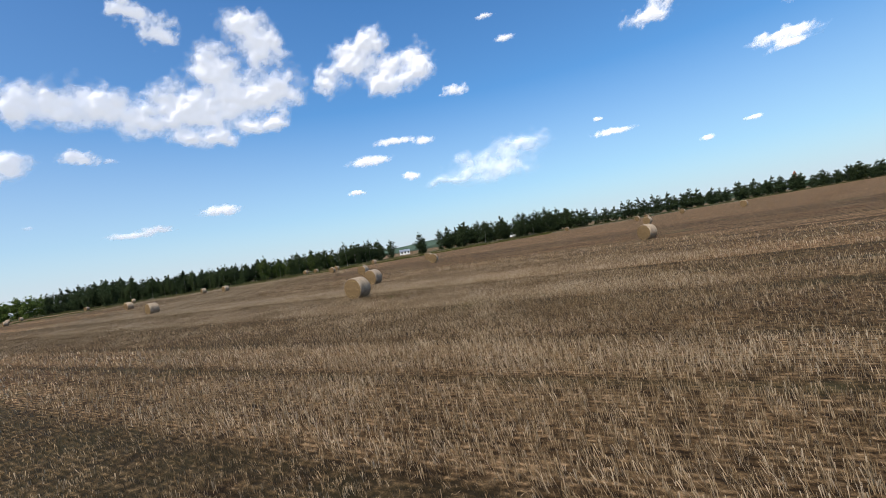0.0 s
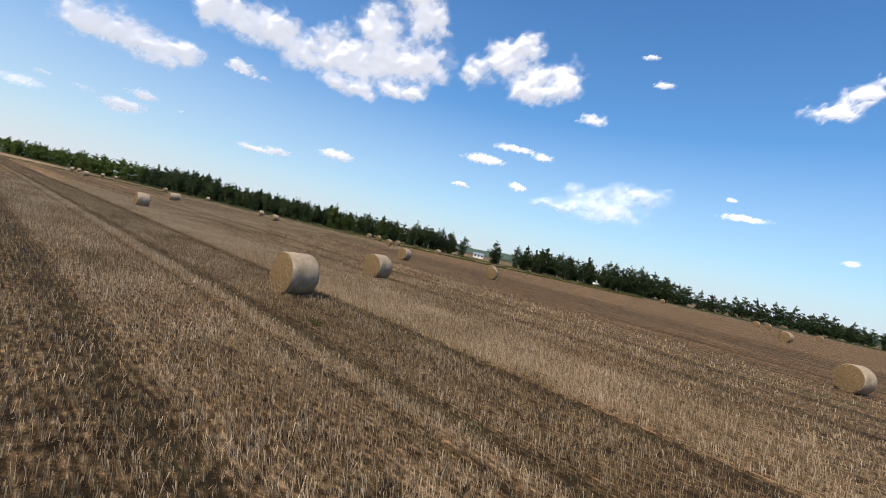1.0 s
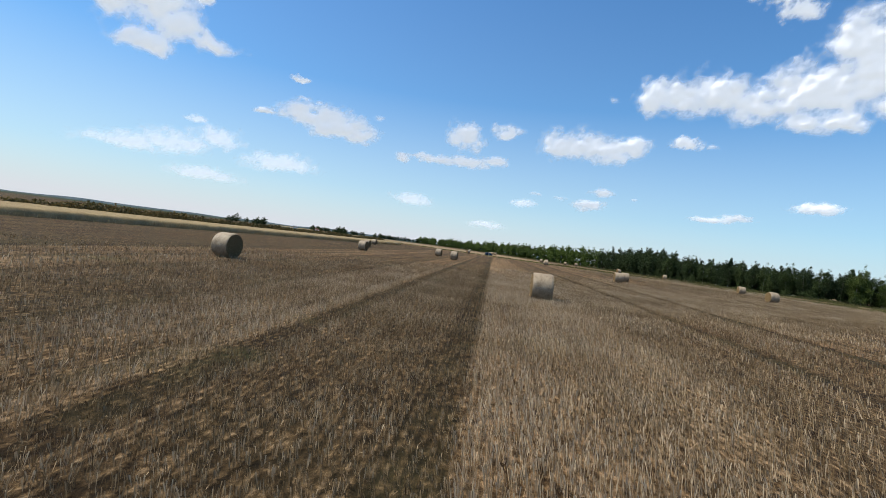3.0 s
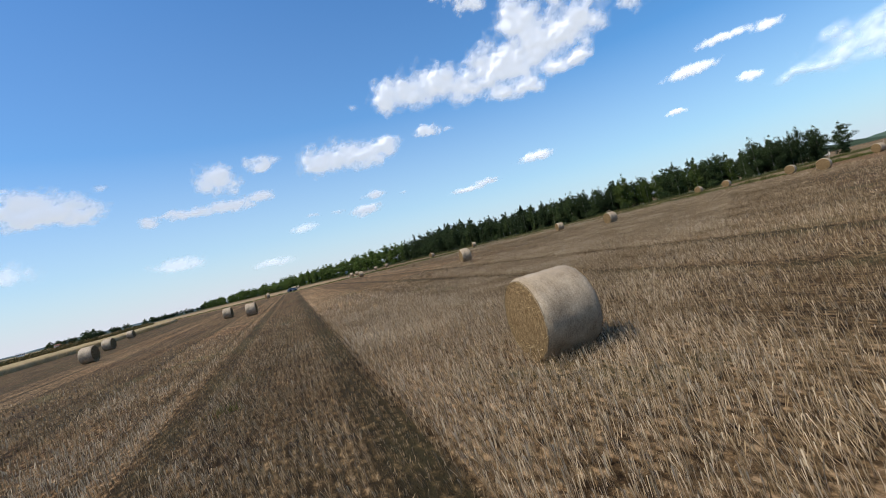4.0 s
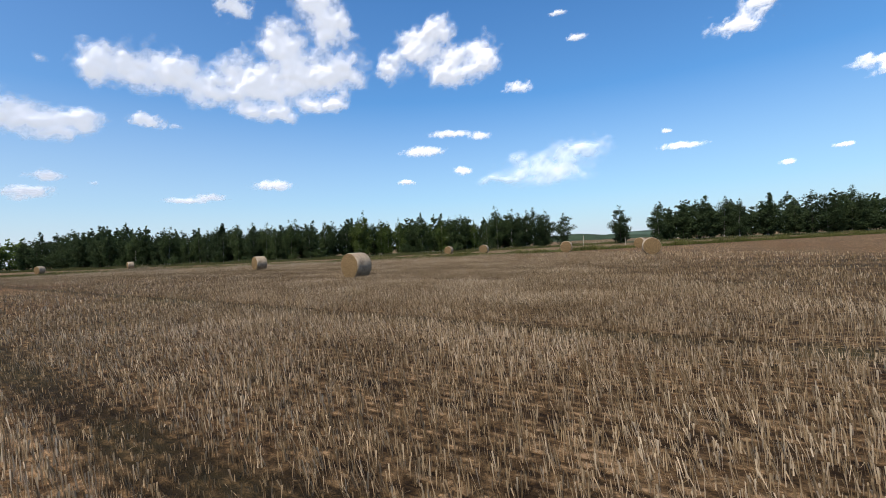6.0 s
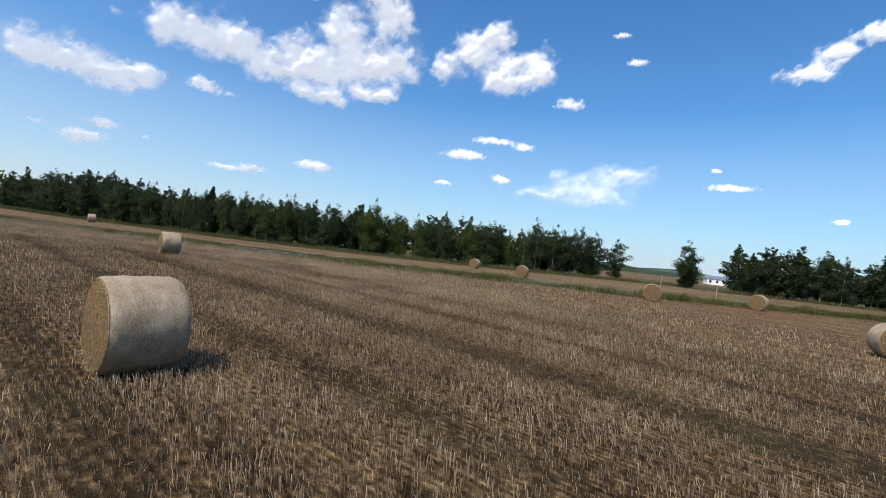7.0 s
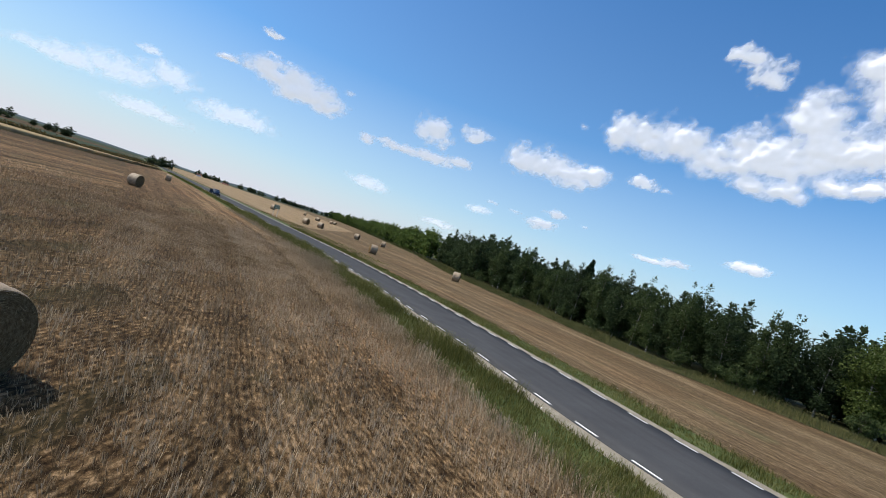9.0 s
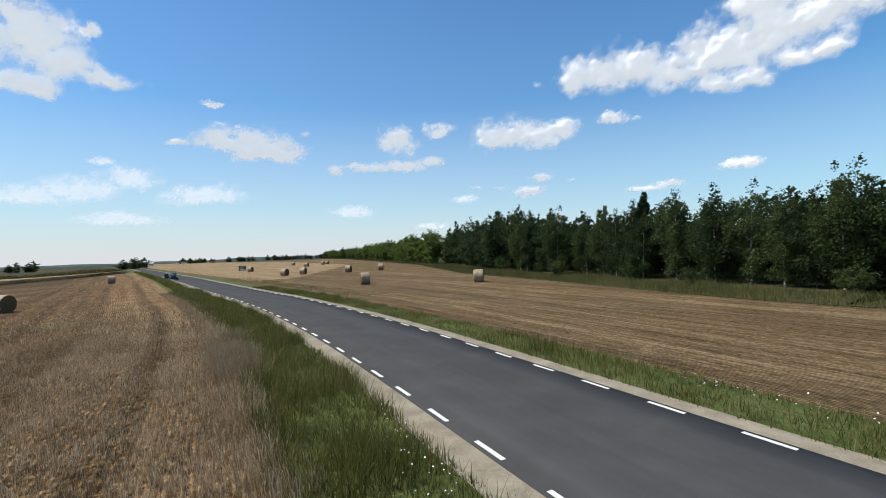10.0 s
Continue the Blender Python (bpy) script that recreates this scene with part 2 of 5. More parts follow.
    col = mixc(nt, mathn(nt, 'MULTIPLY', green, 0.35), col, (0.0882, 0.105, 0.042))
    if rows_from == "rows":
        low = ramp(nt, strips, [(0.15, (1, 1, 1)), (0.60, (0, 0, 0))])
        sprout = ramp(nt, noise_tex(nt, p, 0.3, 4.0, 0.65), [(0.35, (0, 0, 0)), (0.62, (1, 1, 1))])
        col = mixc(nt, mathn(nt, 'MULTIPLY', mathn(nt, 'MULTIPLY', low, sprout), 0.3), col, (0.085, 0.082, 0.034))
    red = ramp(nt, noise_tex(nt, p, 0.09, 3.0, 0.5), [(0.45, (0, 0, 0)), (0.7, (1, 1, 1))])
    col = mixc(nt, mathn(nt, 'MULTIPLY', red, 0.45), col, mixc(nt, 1.0, col, (1.0, 0.80, 0.66), 'MULTIPLY'))
    hgt = mathn(nt, 'ADD', mathn(nt, 'MULTIPLY_ADD', clump, 0.8, mathn(nt, 'MULTIPLY_ADD', tuft, -0.5, mathn(nt, 'MULTIPLY', grain, 0.6))), mathn(nt, 'ADD', mathn(nt, 'MULTIPLY', rows, 0.06), mathn(nt, 'MULTIPLY', fine, 0.5)))
    # ground beyond the road is tinted cooler: less red, slightly more blue
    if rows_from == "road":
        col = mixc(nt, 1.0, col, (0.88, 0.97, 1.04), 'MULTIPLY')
    surface(nt, col, 0.95, hgt, 0.9, 0.09, spec=0.1)
    return m


MAT_FIELD = field_material("stubble_field", "rows")
MAT_HEAD = field_material("stubble_headland", "head", 0.08)
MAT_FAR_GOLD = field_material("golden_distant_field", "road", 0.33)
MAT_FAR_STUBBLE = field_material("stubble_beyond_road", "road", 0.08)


def blades_material(name, stops, trans=0.25, rough=0.8, tone=None, spread=0.75):
    """Thin plant parts, one tone each."""
    m, nt = material(name)
    geo = nt.nodes.new("ShaderNodeNewGeometry")
    tc = nt.nodes.new("ShaderNodeTexCoord")
    big = noise_tex(nt, tc.outputs["Object"], 0.25, 3.0)
    f = mathn(nt, 'ADD', mathn(nt, 'MULTIPLY_ADD', geo.outputs["Random Per Island"], spread, 0.375 - spread / 2), mathn(nt, 'MULTIPLY', mathn(nt, 'SUBTRACT', big, 0.37), 0.9))
    if tone:
        tn = node(nt, "ShaderNodeAttribute", attribute_name=tone).outputs["Fac"]
        f = mathn(nt, 'ADD', mathn(nt, 'MULTIPLY', f, 0.92), mathn(nt, 'MULTIPLY_ADD', tn, 0.52, -0.19))
    surface(nt, ramp(nt, f, stops), rough, trans=trans, spec=0.2)
    return m


MAT_STRAW = blades_material("standing_straw", [(0.0, (0.1008, 0.063, 0.0244)), (0.3, (0.2772, 0.1932, 0.0882)), (0.65, (0.504, 0.3696, 0.1932)), (1.0, (0.7056, 0.5628, 0.3444))], 0.3)
MAT_STUBBLE = blades_material("cut_straw", [(0.0, (0.058, 0.0327, 0.0134)), (0.35, (0.1709, 0.113, 0.0559)), (0.7, (0.3597, 0.2569, 0.1498)), (1.0, (0.57, 0.4437, 0.3015))], 0.3, tone="ripeness", spread=0.8)
MAT_CHAFF = blades_material("loose_chaff", [(0.0, (0.084, 0.0521, 0.0235)), (0.5, (0.2268, 0.1554, 0.0798)), (1.0, (0.4368, 0.336, 0.21))], 0.1)
MAT_DRY = blades_material("dry_grass", [(0.0, (0.168, 0.1193, 0.0655)), (0.5, (0.2856, 0.2184, 0.1344)), (1.0, (0.4032, 0.3234, 0.2142))])
MAT_VERGE = blades_material("verge_grass", [(0.0, (0.035, 0.040, 0.010)), (0.40, (0.088, 0.094, 0.021)), (0.75, (0.155, 0.146, 0.042)), (1.0, (0.30, 0.25, 0.13))], 0.4, 0.8)
MAT_TALL = blades_material("tall_grass", [(0.0, (0.042, 0.0521, 0.0151)), (0.5, (0.0882, 0.0924, 0.0286)), (1.0, (0.1764, 0.147, 0.063))], 0.3)
MAT_WHEAT = blades_material("standing_wheat", [(0.0, (0.2016, 0.1428, 0.0672)), (0.5, (0.3192, 0.2394, 0.126)), (1.0, (0.42, 0.3276, 0.1848))], 0.5)
MAT_MAIZE = blades_material("maize_leaves", [(0.0, (0.0378, 0.0336, 0.0118)), (0.5, (0.084, 0.0689, 0.0227)), (1.0, (0.1764, 0.105, 0.0403))], 0.3)
MAT_DAISY = plain("daisy_petals", (0.672, 0.672, 0.6384), 0.7, vary=0.05)


def leaves_material(name, stops, trans=0.5):
    m, nt = material(name)
    geo = nt.nodes.new("ShaderNodeNewGeometry")
    oi = nt.nodes.new("ShaderNodeObjectInfo")
    f = mathn(nt, 'ADD', mathn(nt, 'MULTIPLY', geo.outputs["Random Per Island"], 0.6), mathn(nt, 'MULTIPLY', oi.outputs["Random"], 0.4))
    surface(nt, ramp(nt, f, stops), 0.7, trans=trans, spec=0.12)
    return m


MAT_BIRCH_LEAF = leaves_material("birch_leaves", [(0.0, (0.027, 0.041, 0.015)), (0.5, (0.050, 0.073, 0.026)), (1.0, (0.086, 0.112, 0.042))], 0.42)
MAT_DARK_LEAF = leaves_material("alder_leaves", [(0.0, (0.020, 0.033, 0.014)), (0.5, (0.038, 0.057, 0.023)), (1.0, (0.066, 0.088, 0.036))], 0.42)
MAT_LIGHT_LEAF = leaves_material("young_birch_leaves", [(0.0, (0.0437, 0.0714, 0.0151)), (0.5, (0.0798, 0.1176, 0.0286)), (1.0, (0.1218, 0.1638, 0.0462))])
MAT_PALE_LEAF = leaves_material("sunlit_birch_leaves", [(0.0, (0.0302, 0.0487, 0.0118)), (0.5, (0.0655, 0.0941, 0.0227)), (1.0, (0.1134, 0.1428, 0.0403))], 0.4)
MAT_NEEDLE = leaves_material("spruce_needles", [(0.0, (0.0084, 0.0185, 0.0084)), (0.5, (0.0185, 0.0353, 0.0143)), (1.0, (0.0353, 0.0588, 0.0235))], 0.15)


def bark_material(name, light, dark, scale):
    m, nt = material(name)
    tc = nt.nodes.new("ShaderNodeTexCoord").outputs["Object"]
    mp = node(nt, "ShaderNodeVectorMath", {0: tc, 1: (1.0, 1.0, 2.6)}, operation='MULTIPLY').outputs[0]
    n1 = noise_tex(nt, mp, scale, 5.0, 0.7)
    surface(nt, ramp(nt, n1, [(0.42, dark), (0.56, light)]), 0.85, n1, 0.4, 0.02, spec=0.2)
    return m


MAT_BIRCH_BARK = bark_material("birch_bark", (0.5208, 0.4956, 0.4536), (0.0504, 0.042, 0.0378), 2.2)
MAT_BARK = bark_material("dark_bark", (0.1092, 0.0882, 0.0672), (0.0336, 0.0269, 0.0218), 3.0)


def asphalt_material():
    m, nt = material("worn_asphalt")
    tc = nt.nodes.new("ShaderNodeTexCoord")
    p = tc.outputs["Object"]
    uv = node(nt, "ShaderNodeSeparateXYZ", {0: tc.outputs["UV"]})
    grit = noise_tex(nt, p, 60.0, 4.0, 0.8)
    blot = noise_tex(nt, p, 0.5, 5.0, 0.6)
    lanes = noise_tex(nt, node(nt, "ShaderNodeCombineXYZ", {0: mathn(nt, 'MULTIPLY', uv.outputs[0], 0.02), 1: uv.outputs[1], 2: 0.0}).outputs[0], 1.4, 3.0)
    f = mathn(nt, 'ADD', mathn(nt, 'MULTIPLY', grit, 0.45), mathn(nt, 'ADD', mathn(nt, 'MULTIPLY', blot, 0.3), mathn(nt, 'MULTIPLY', lanes, 0.25)))
    col = ramp(nt, f, [(0.3, (0.0361, 0.0361, 0.0386)), (0.5, (0.0554, 0.0563, 0.0596)), (0.7, (0.0806, 0.0815, 0.084))])
    surface(nt, col, 0.95, grit, 0.35, 0.006, spec=0.03)
    return m


def gravel_material():
    m, nt = material("gravel_shoulder")
    p = nt.nodes.new("ShaderNodeTexCoord").outputs["Object"]
    v = node(nt, "ShaderNodeTexVoronoi", {"Vector": p, "Scale": 32.0})
    n1 = noise_tex(nt, p, 1.3, 5.0, 0.65)
    n2 = noise_tex(nt, p, 22.0, 5.0, 0.7)
    f = mathn(nt, 'ADD', mathn(nt, 'MULTIPLY', n1, 0.6), mathn(nt, 'MULTIPLY', n2, 0.4))
    col = ramp(nt, f, [(0.34, (0.1428, 0.1218, 0.0882)), (0.5, (0.2268, 0.1974, 0.1512)), (0.66, (0.3024, 0.2688, 0.21))])
    surface(nt, col, 0.95, v.outputs["Distance"], 0.4, 0.015, spec=0.15)
    return m


def soil_material(name, a, b, c):
    m, nt = material(name)
    p = nt.nodes.new("ShaderNodeTexCoord").outputs["Object"]
    n1 = noise_tex(nt, p, 0.6, 6.0, 0.65)
    n2 = noise_tex(nt, p, 7.0, 5.0, 0.7)
    f = mathn(nt, 'ADD', mathn(nt, 'MULTIPLY', n1, 0.55), mathn(nt, 'MULTIPLY', n2, 0.45))
    surface(nt, ramp(nt, f, [(0.35, a), (0.5, b), (0.66, c)]), 0.95, n2, 0.7, 0.06, spec=0.1)
    return m


MAT_ASPHALT = asphalt_material()
MAT_GRAVEL = gravel_material()
MAT_VERGE_SOIL = soil_material("verge_turf", (0.0294, 0.042, 0.0143), (0.063, 0.0798, 0.0252), (0.1344, 0.1344, 0.0588))
MAT_FOREST = soil_material("forest_floor", (0.0252, 0.0269, 0.0126), (0.0504, 0.0504, 0.021), (0.084, 0.0798, 0.0336))
MAT_MEADOW = soil_material("rough_meadow", (0.0151, 0.0235, 0.0118), (0.0269, 0.037, 0.0185), (0.0504, 0.0571, 0.0286))
MAT_FAR_STRAW = soil_material("far_ripe_field", (0.1596, 0.1134, 0.0546), (0.2352, 0.1722, 0.0882), (0.3108, 0.2352, 0.1302))


def paint_material():
    m, nt = material("worn_road_paint")
    p = nt.nodes.new("ShaderNodeTexCoord").outputs["Object"]
    n1 = noise_tex(nt, p, 26.0, 6.0, 0.8)
    surface(nt, ramp(nt, n1, [(0.30, (0.1344, 0.1344, 0.1344)), (0.42, (0.504, 0.504, 0.4872)), (0.6, (0.672, 0.672, 0.6468))]), 0.7, n1, 0.2, 0.004)
    return m


MAT_PAINT = paint_material()


def wrap_material():
    m, nt = material("net_wrapped_straw")
    tc = nt.nodes.new("ShaderNodeTexCoord")
    p = tc.outputs["Object"]
    oi = nt.nodes.new("ShaderNodeObjectInfo")
    uv = node(nt, "ShaderNodeSeparateXYZ", {0: tc.outputs["UV"]})
    st = node(nt, "ShaderNodeCombineXYZ", {0: mathn(nt, 'MULTIPLY', uv.outputs[0], 6.0), 1: mathn(nt, 'MULTIPLY', uv.outputs[1], 60.0), 2: oi.outputs["Random"]}).outputs[0]
    fib = noise_tex(nt, st, 1.0, 5.0, 0.75)
    blot = noise_tex(nt, p, 2.2, 5.0, 0.6)
    net = mathn(nt, 'SINE', mathn(nt, 'MULTIPLY', uv.outputs[1], 2 * math.pi * 36.0), 0.0)
    speck = noise_tex(nt, p, 34.0, 5.0, 0.75)
    f = mathn(nt, 'ADD', mathn(nt, 'MULTIPLY', fib, 0.22), mathn(nt, 'MULTIPLY_ADD', speck, 0.43, mathn(nt, 'MULTIPLY', blot, 0.35)))
    col = ramp(nt, f, [(0.38, (0.115, 0.075, 0.042)), (0.47, (0.25, 0.183, 0.115)), (0.54, (0.34, 0.258, 0.172)), (0.62, (0.50, 0.40, 0.285))])
    col = mixc(nt, mathn(nt, 'MULTIPLY_ADD', net, 0.015, 0.06), col, (0.5544, 0.4704, 0.336))
    h = mathn(nt, 'ADD', mathn(nt, 'MULTIPLY_ADD', speck, 1.2, mathn(nt, 'MULTIPLY', fib, 0.5)), mathn(nt, 'MULTIPLY', net, 0.03))
    surface(nt, col, 0.6, h, 0.6, 0.025, spec=0.3)
    return m


def end_material():
    m, nt = material("rolled_straw_end")
    tc = nt.nodes.new("ShaderNodeTexCoord")
    p = tc.outputs["Object"]
    sep = node(nt, "ShaderNodeSeparateXYZ", {0: p})
    y, z = sep.outputs[1], sep.outputs[2]
    r = mathn(nt, 'SQRT', mathn(nt, 'ADD', mathn(nt, 'MULTIPLY', y, y), mathn(nt, 'MULTIPLY', z, z)), 0.0)
    a = mathn(nt, 'ARCTAN2', y, z)
    fib = noise_tex(nt, node(nt, "ShaderNodeCombineXYZ", {0: mathn(nt, 'MULTIPLY', r, 34.0), 1: mathn(nt, 'MULTIPLY', a, 3.0), 2: 0.0}).outputs[0], 1.0, 5.0, 0.8, 0.8)
    blot = noise_tex(nt, p, 14.0, 6.0, 0.75)
    f = mathn(nt, 'ADD', mathn(nt, 'MULTIPLY', fib, 0.5), mathn(nt, 'MULTIPLY', blot, 0.5))
    col = ramp(nt, f, [(0.36, (0.062, 0.037, 0.016)), (0.48, (0.125, 0.080, 0.038)), (0.60, (0.23, 0.162, 0.088))])
    surface(nt, col, 0.9, f, 0.7, 0.02, spec=0.05)
    return m


MAT_WRAP = wrap_material()
MAT_END = end_material()


# ---- mesh helpers ----
def tri_mesh(name, co, faces, mat, uv=None, smooth=False):
    """A mesh from number arrays; faces all of one size."""
    me = bpy.data.meshes.new(name)
    co = np.asarray(co, np.float32)
    faces = np.asarray(faces, np.int32)
    k = faces.shape[1]
    me.vertices.add(len(co))
    me.vertices.foreach_set("co", co.ravel())
    me.loops.add(faces.size)
    me.loops.foreach_set("vertex_index", faces.ravel())
    me.polygons.add(len(faces))
    me.polygons.foreach_set("loop_start", np.arange(0, faces.size, k, dtype=np.int32))
    me.update(calc_edges=True)
    if uv is not None:
        lay = me.uv_layers.new(name="UVMap")
        lay.data.foreach_set("uv", np.asarray(uv, np.float32)[faces.ravel()].ravel())
    if smooth:
        me.polygons.foreach_set("use_smooth", np.ones(len(faces), bool))
    me.materials.append(mat)
    return me


def mesh_of(name, bm, mat, smooth=False):
    me = bpy.data.meshes.new(name)
    bmesh.ops.recalc_face_normals(bm, faces=bm.faces[:])
    bm.to_mesh(me)
    bm.free()
    me.materials.append(mat)
    if smooth:
        for f in me.polygons:
            f.use_smooth = True
    return me


def part(name, data, parent, label="", at=None):
    ob = new(name, data)
    ob.parent = parent
    if at is not None:
        ob.matrix_basis = at
    if label:
        ob["label"] = label
    return ob


def box_bm(bm, x0, x1, y0, y1, z0, z1, bevel=0.0):
    r = bmesh.ops.create_cube(bm, size=1.0)
    for v in r["verts"]:
        v.co = Vector((x0 + (v.co.x + 0.5) * (x1 - x0), y0 + (v.co.y + 0.5) * (y1 - y0), z0 + (v.co.z + 0.5) * (z1 - z0)))
    if bevel:
        es = list({e for v in r["verts"] for e in v.link_edges})
        bmesh.ops.bevel(bm, geom=es, offset=bevel, segments=2, affect='EDGES')


def box(name, x0, x1, y0, y1, z0, z1, mat, bevel=0.0):
    bm = bmesh.new()
    box_bm(bm, x0, x1, y0, y1, z0, z1, bevel)
    return mesh_of(name, bm, mat)


def ribbon(name, xs, off0, off1, z0, z1, mat, cols=1, thick=0.0, straight=False):
    """A strip along the road between two distances from its centre line (positive on the near side). UV: metres along, metres across. straight: measured due south, for wide sheets that would fold in a bend."""
    xs = np.asarray(xs, float)
    cy = road_y(xs)
    g = road_y(xs + 0.5) - road_y(xs - 0.5)
    ln = np.sqrt(1 + g * g)
    nx, ny = (0 * g, 0 * g - 1) if straight else (g / ln, -1 / ln)
    along = np.concatenate([[0], np.cumsum(np.hypot(np.diff(xs), np.diff(cy)))])
    co, uv = [], []
    for k in range(cols + 1):
        f = k / cols
        o = off0 + (off1 - off0) * f if np.isscalar(off1) else off0 + (np.asarray(off1) - off0) * f
        z = z0 + (z1 - z0) * f
        co.append(np.stack([xs + nx * o, cy + ny * o, np.full_like(xs, z)], 1))
        uv.append(np.stack([along, np.broadcast_to(o, xs.shape)], 1))
    n = len(xs)
    faces = []
    for k in range(cols):
        a = np.arange(n - 1) + k * n
        faces.append(np.stack([a, a + 1, a + n + 1, a + n], 1))
    faces = np.concatenate(faces)
    co = np.concatenate(co)
    v1, v2 = co[faces[0][1]] - co[faces[0][0]], co[faces[0][2]] - co[faces[0][0]]
    if np.cross(v1, v2)[2] < 0:
        faces = faces[:, ::-1]
    me = tri_mesh(name, co, faces, mat, np.concatenate(uv))
    ob = new(name, me)
    if thick:
        md = ob.modifiers.new("thick", 'SOLIDIFY')
        md.thickness, md.offset = thick, -1
    return ob


# ---- ground ----
bm = bmesh.new()
ring_prev = [bm.verts.new((-10, 100, 0))]
for rad in (60, 200, 600, 1800, 4600):
    ring = [bm.verts.new((-10 + rad * math.cos(a * math.pi / 24), 100 + rad * math.sin(a * math.pi / 24), 0)) for a in range(48)]
    for i in range(48):
        j = (i + 1) % 48
        if len(ring_prev) == 1:
            bm.faces.new((ring_prev[0], ring[i], ring[j]))
        else:
            bm.faces.new((ring_prev[i], ring[i], ring[j], ring_prev[j]))
    ring_prev = ring
ground = new("ground", mesh_of("ground", bm, MAT_FIELD))
tagged(ground, "harvested grain field with pale stubble and brown chaff strips", "field", kind="structure")

rim, prev = bmesh.new(), None
for rad in (640, 1500, 4550):
    ring = [rim.verts.new((-10 + rad * math.cos(a * math.pi / 24), 100 + rad * math.sin(a * math.pi / 24), 0.05)) for a in range(48)]
    if prev:
        for i in range(48):
            j = (i + 1) % 48
            rim.faces.new((prev[i], ring[i], ring[j], prev[j]))
    prev = ring
land = new("distant_land", mesh_of("distant_land", rim, MAT_MEADOW))
tagged(land, "dark green countryside reaching to the horizon", "countryside", kind="structure")

XS = np.concatenate([np.linspace(-880, -162, 60), np.arange(-160, 60, 1.0), np.linspace(62, 480, 60)])
ob = ribbon("headland", XS, 3.6, head_width(XS), 0.03, 0.012, MAT_HEAD, 3)
tagged(ob, "stubble headland turned along the road edge", "field", kind="structure")
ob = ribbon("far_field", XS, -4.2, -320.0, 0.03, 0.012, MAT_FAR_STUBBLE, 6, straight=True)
tagged(ob, "harvested stubble field on the far side of the road", "field", kind="structure")
ob = ribbon("grass_verge", XS, 3.2, 6.2, 0.055, 0.04, MAT_VERGE_SOIL, 2)
tagged(ob, "green grass verge between road shoulder and stubble", "verge", kind="structure")
ob = ribbon("grass_verge", XS, -3.1, -5.5, 0.055, 0.04, MAT_VERGE_SOIL, 2)
tagged(ob, "green grass verge beside the road shoulder", "verge", kind="structure")
ob = ribbon("gravel_shoulder", XS, 2.5, 3.42, 0.075, 0.058, MAT_GRAVEL, 1)
tagged(ob, "pale dusty gravel road shoulder", "road shoulder", kind="structure")
ob = ribbon("gravel_shoulder", XS, -2.5, -3.3, 0.075, 0.062, MAT_GRAVEL, 1)
tagged(ob, "pale dusty gravel road shoulder", "road shoulder", kind="structure")
XF = np.linspace(-860, -100, 80)
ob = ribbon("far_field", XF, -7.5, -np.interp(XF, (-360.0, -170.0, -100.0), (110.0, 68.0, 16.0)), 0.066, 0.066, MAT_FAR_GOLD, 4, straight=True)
tagged(ob, "golden ripe field along the distant road", "field", kind="structure")
road = ribbon("road", XS, 2.6, -2.6, 0.095, 0.095, MAT_ASPHALT, 4, 0.06)
tagged(road, "narrow country road of smooth grey asphalt", "road", kind="structure")


def road_frame(x, off):
    g = float(road_y(x + 0.5) - road_y(x - 0.5))
    ln = math.sqrt(1 + g * g)
    return x + g / ln * off, float(road_y(x)) - off / ln, math.atan2(g, 1.0)


# broken edge lines, 1 m dashes every 2.3 m
dash_me = box("edge_dash", -0.5, 0.5, -0.055, 0.055, 0.0, 0.006, MAT_PAINT)
for off, x_start in ((2.45, -30.59), (-2.45, -30.37)):
    for sgn in (1, -1):
        xx = x_start + (0 if sgn > 0 else -2.07)
        count = 0
        while -160 < xx < 45 and count < 60:
            px_, py_, an = road_frame(xx, off)
            d_ = new("edge_dash", dash_me)
            d_.parent = road
            d_.matrix_basis = pose(px_, py_, 0.0965, 0, 0, math.degrees(an))
            xx += sgn * 2.3 * math.cos(an)
            count += 1


# ---- straw bales ----
BALE_R, BALE_W = 0.815, 1.20


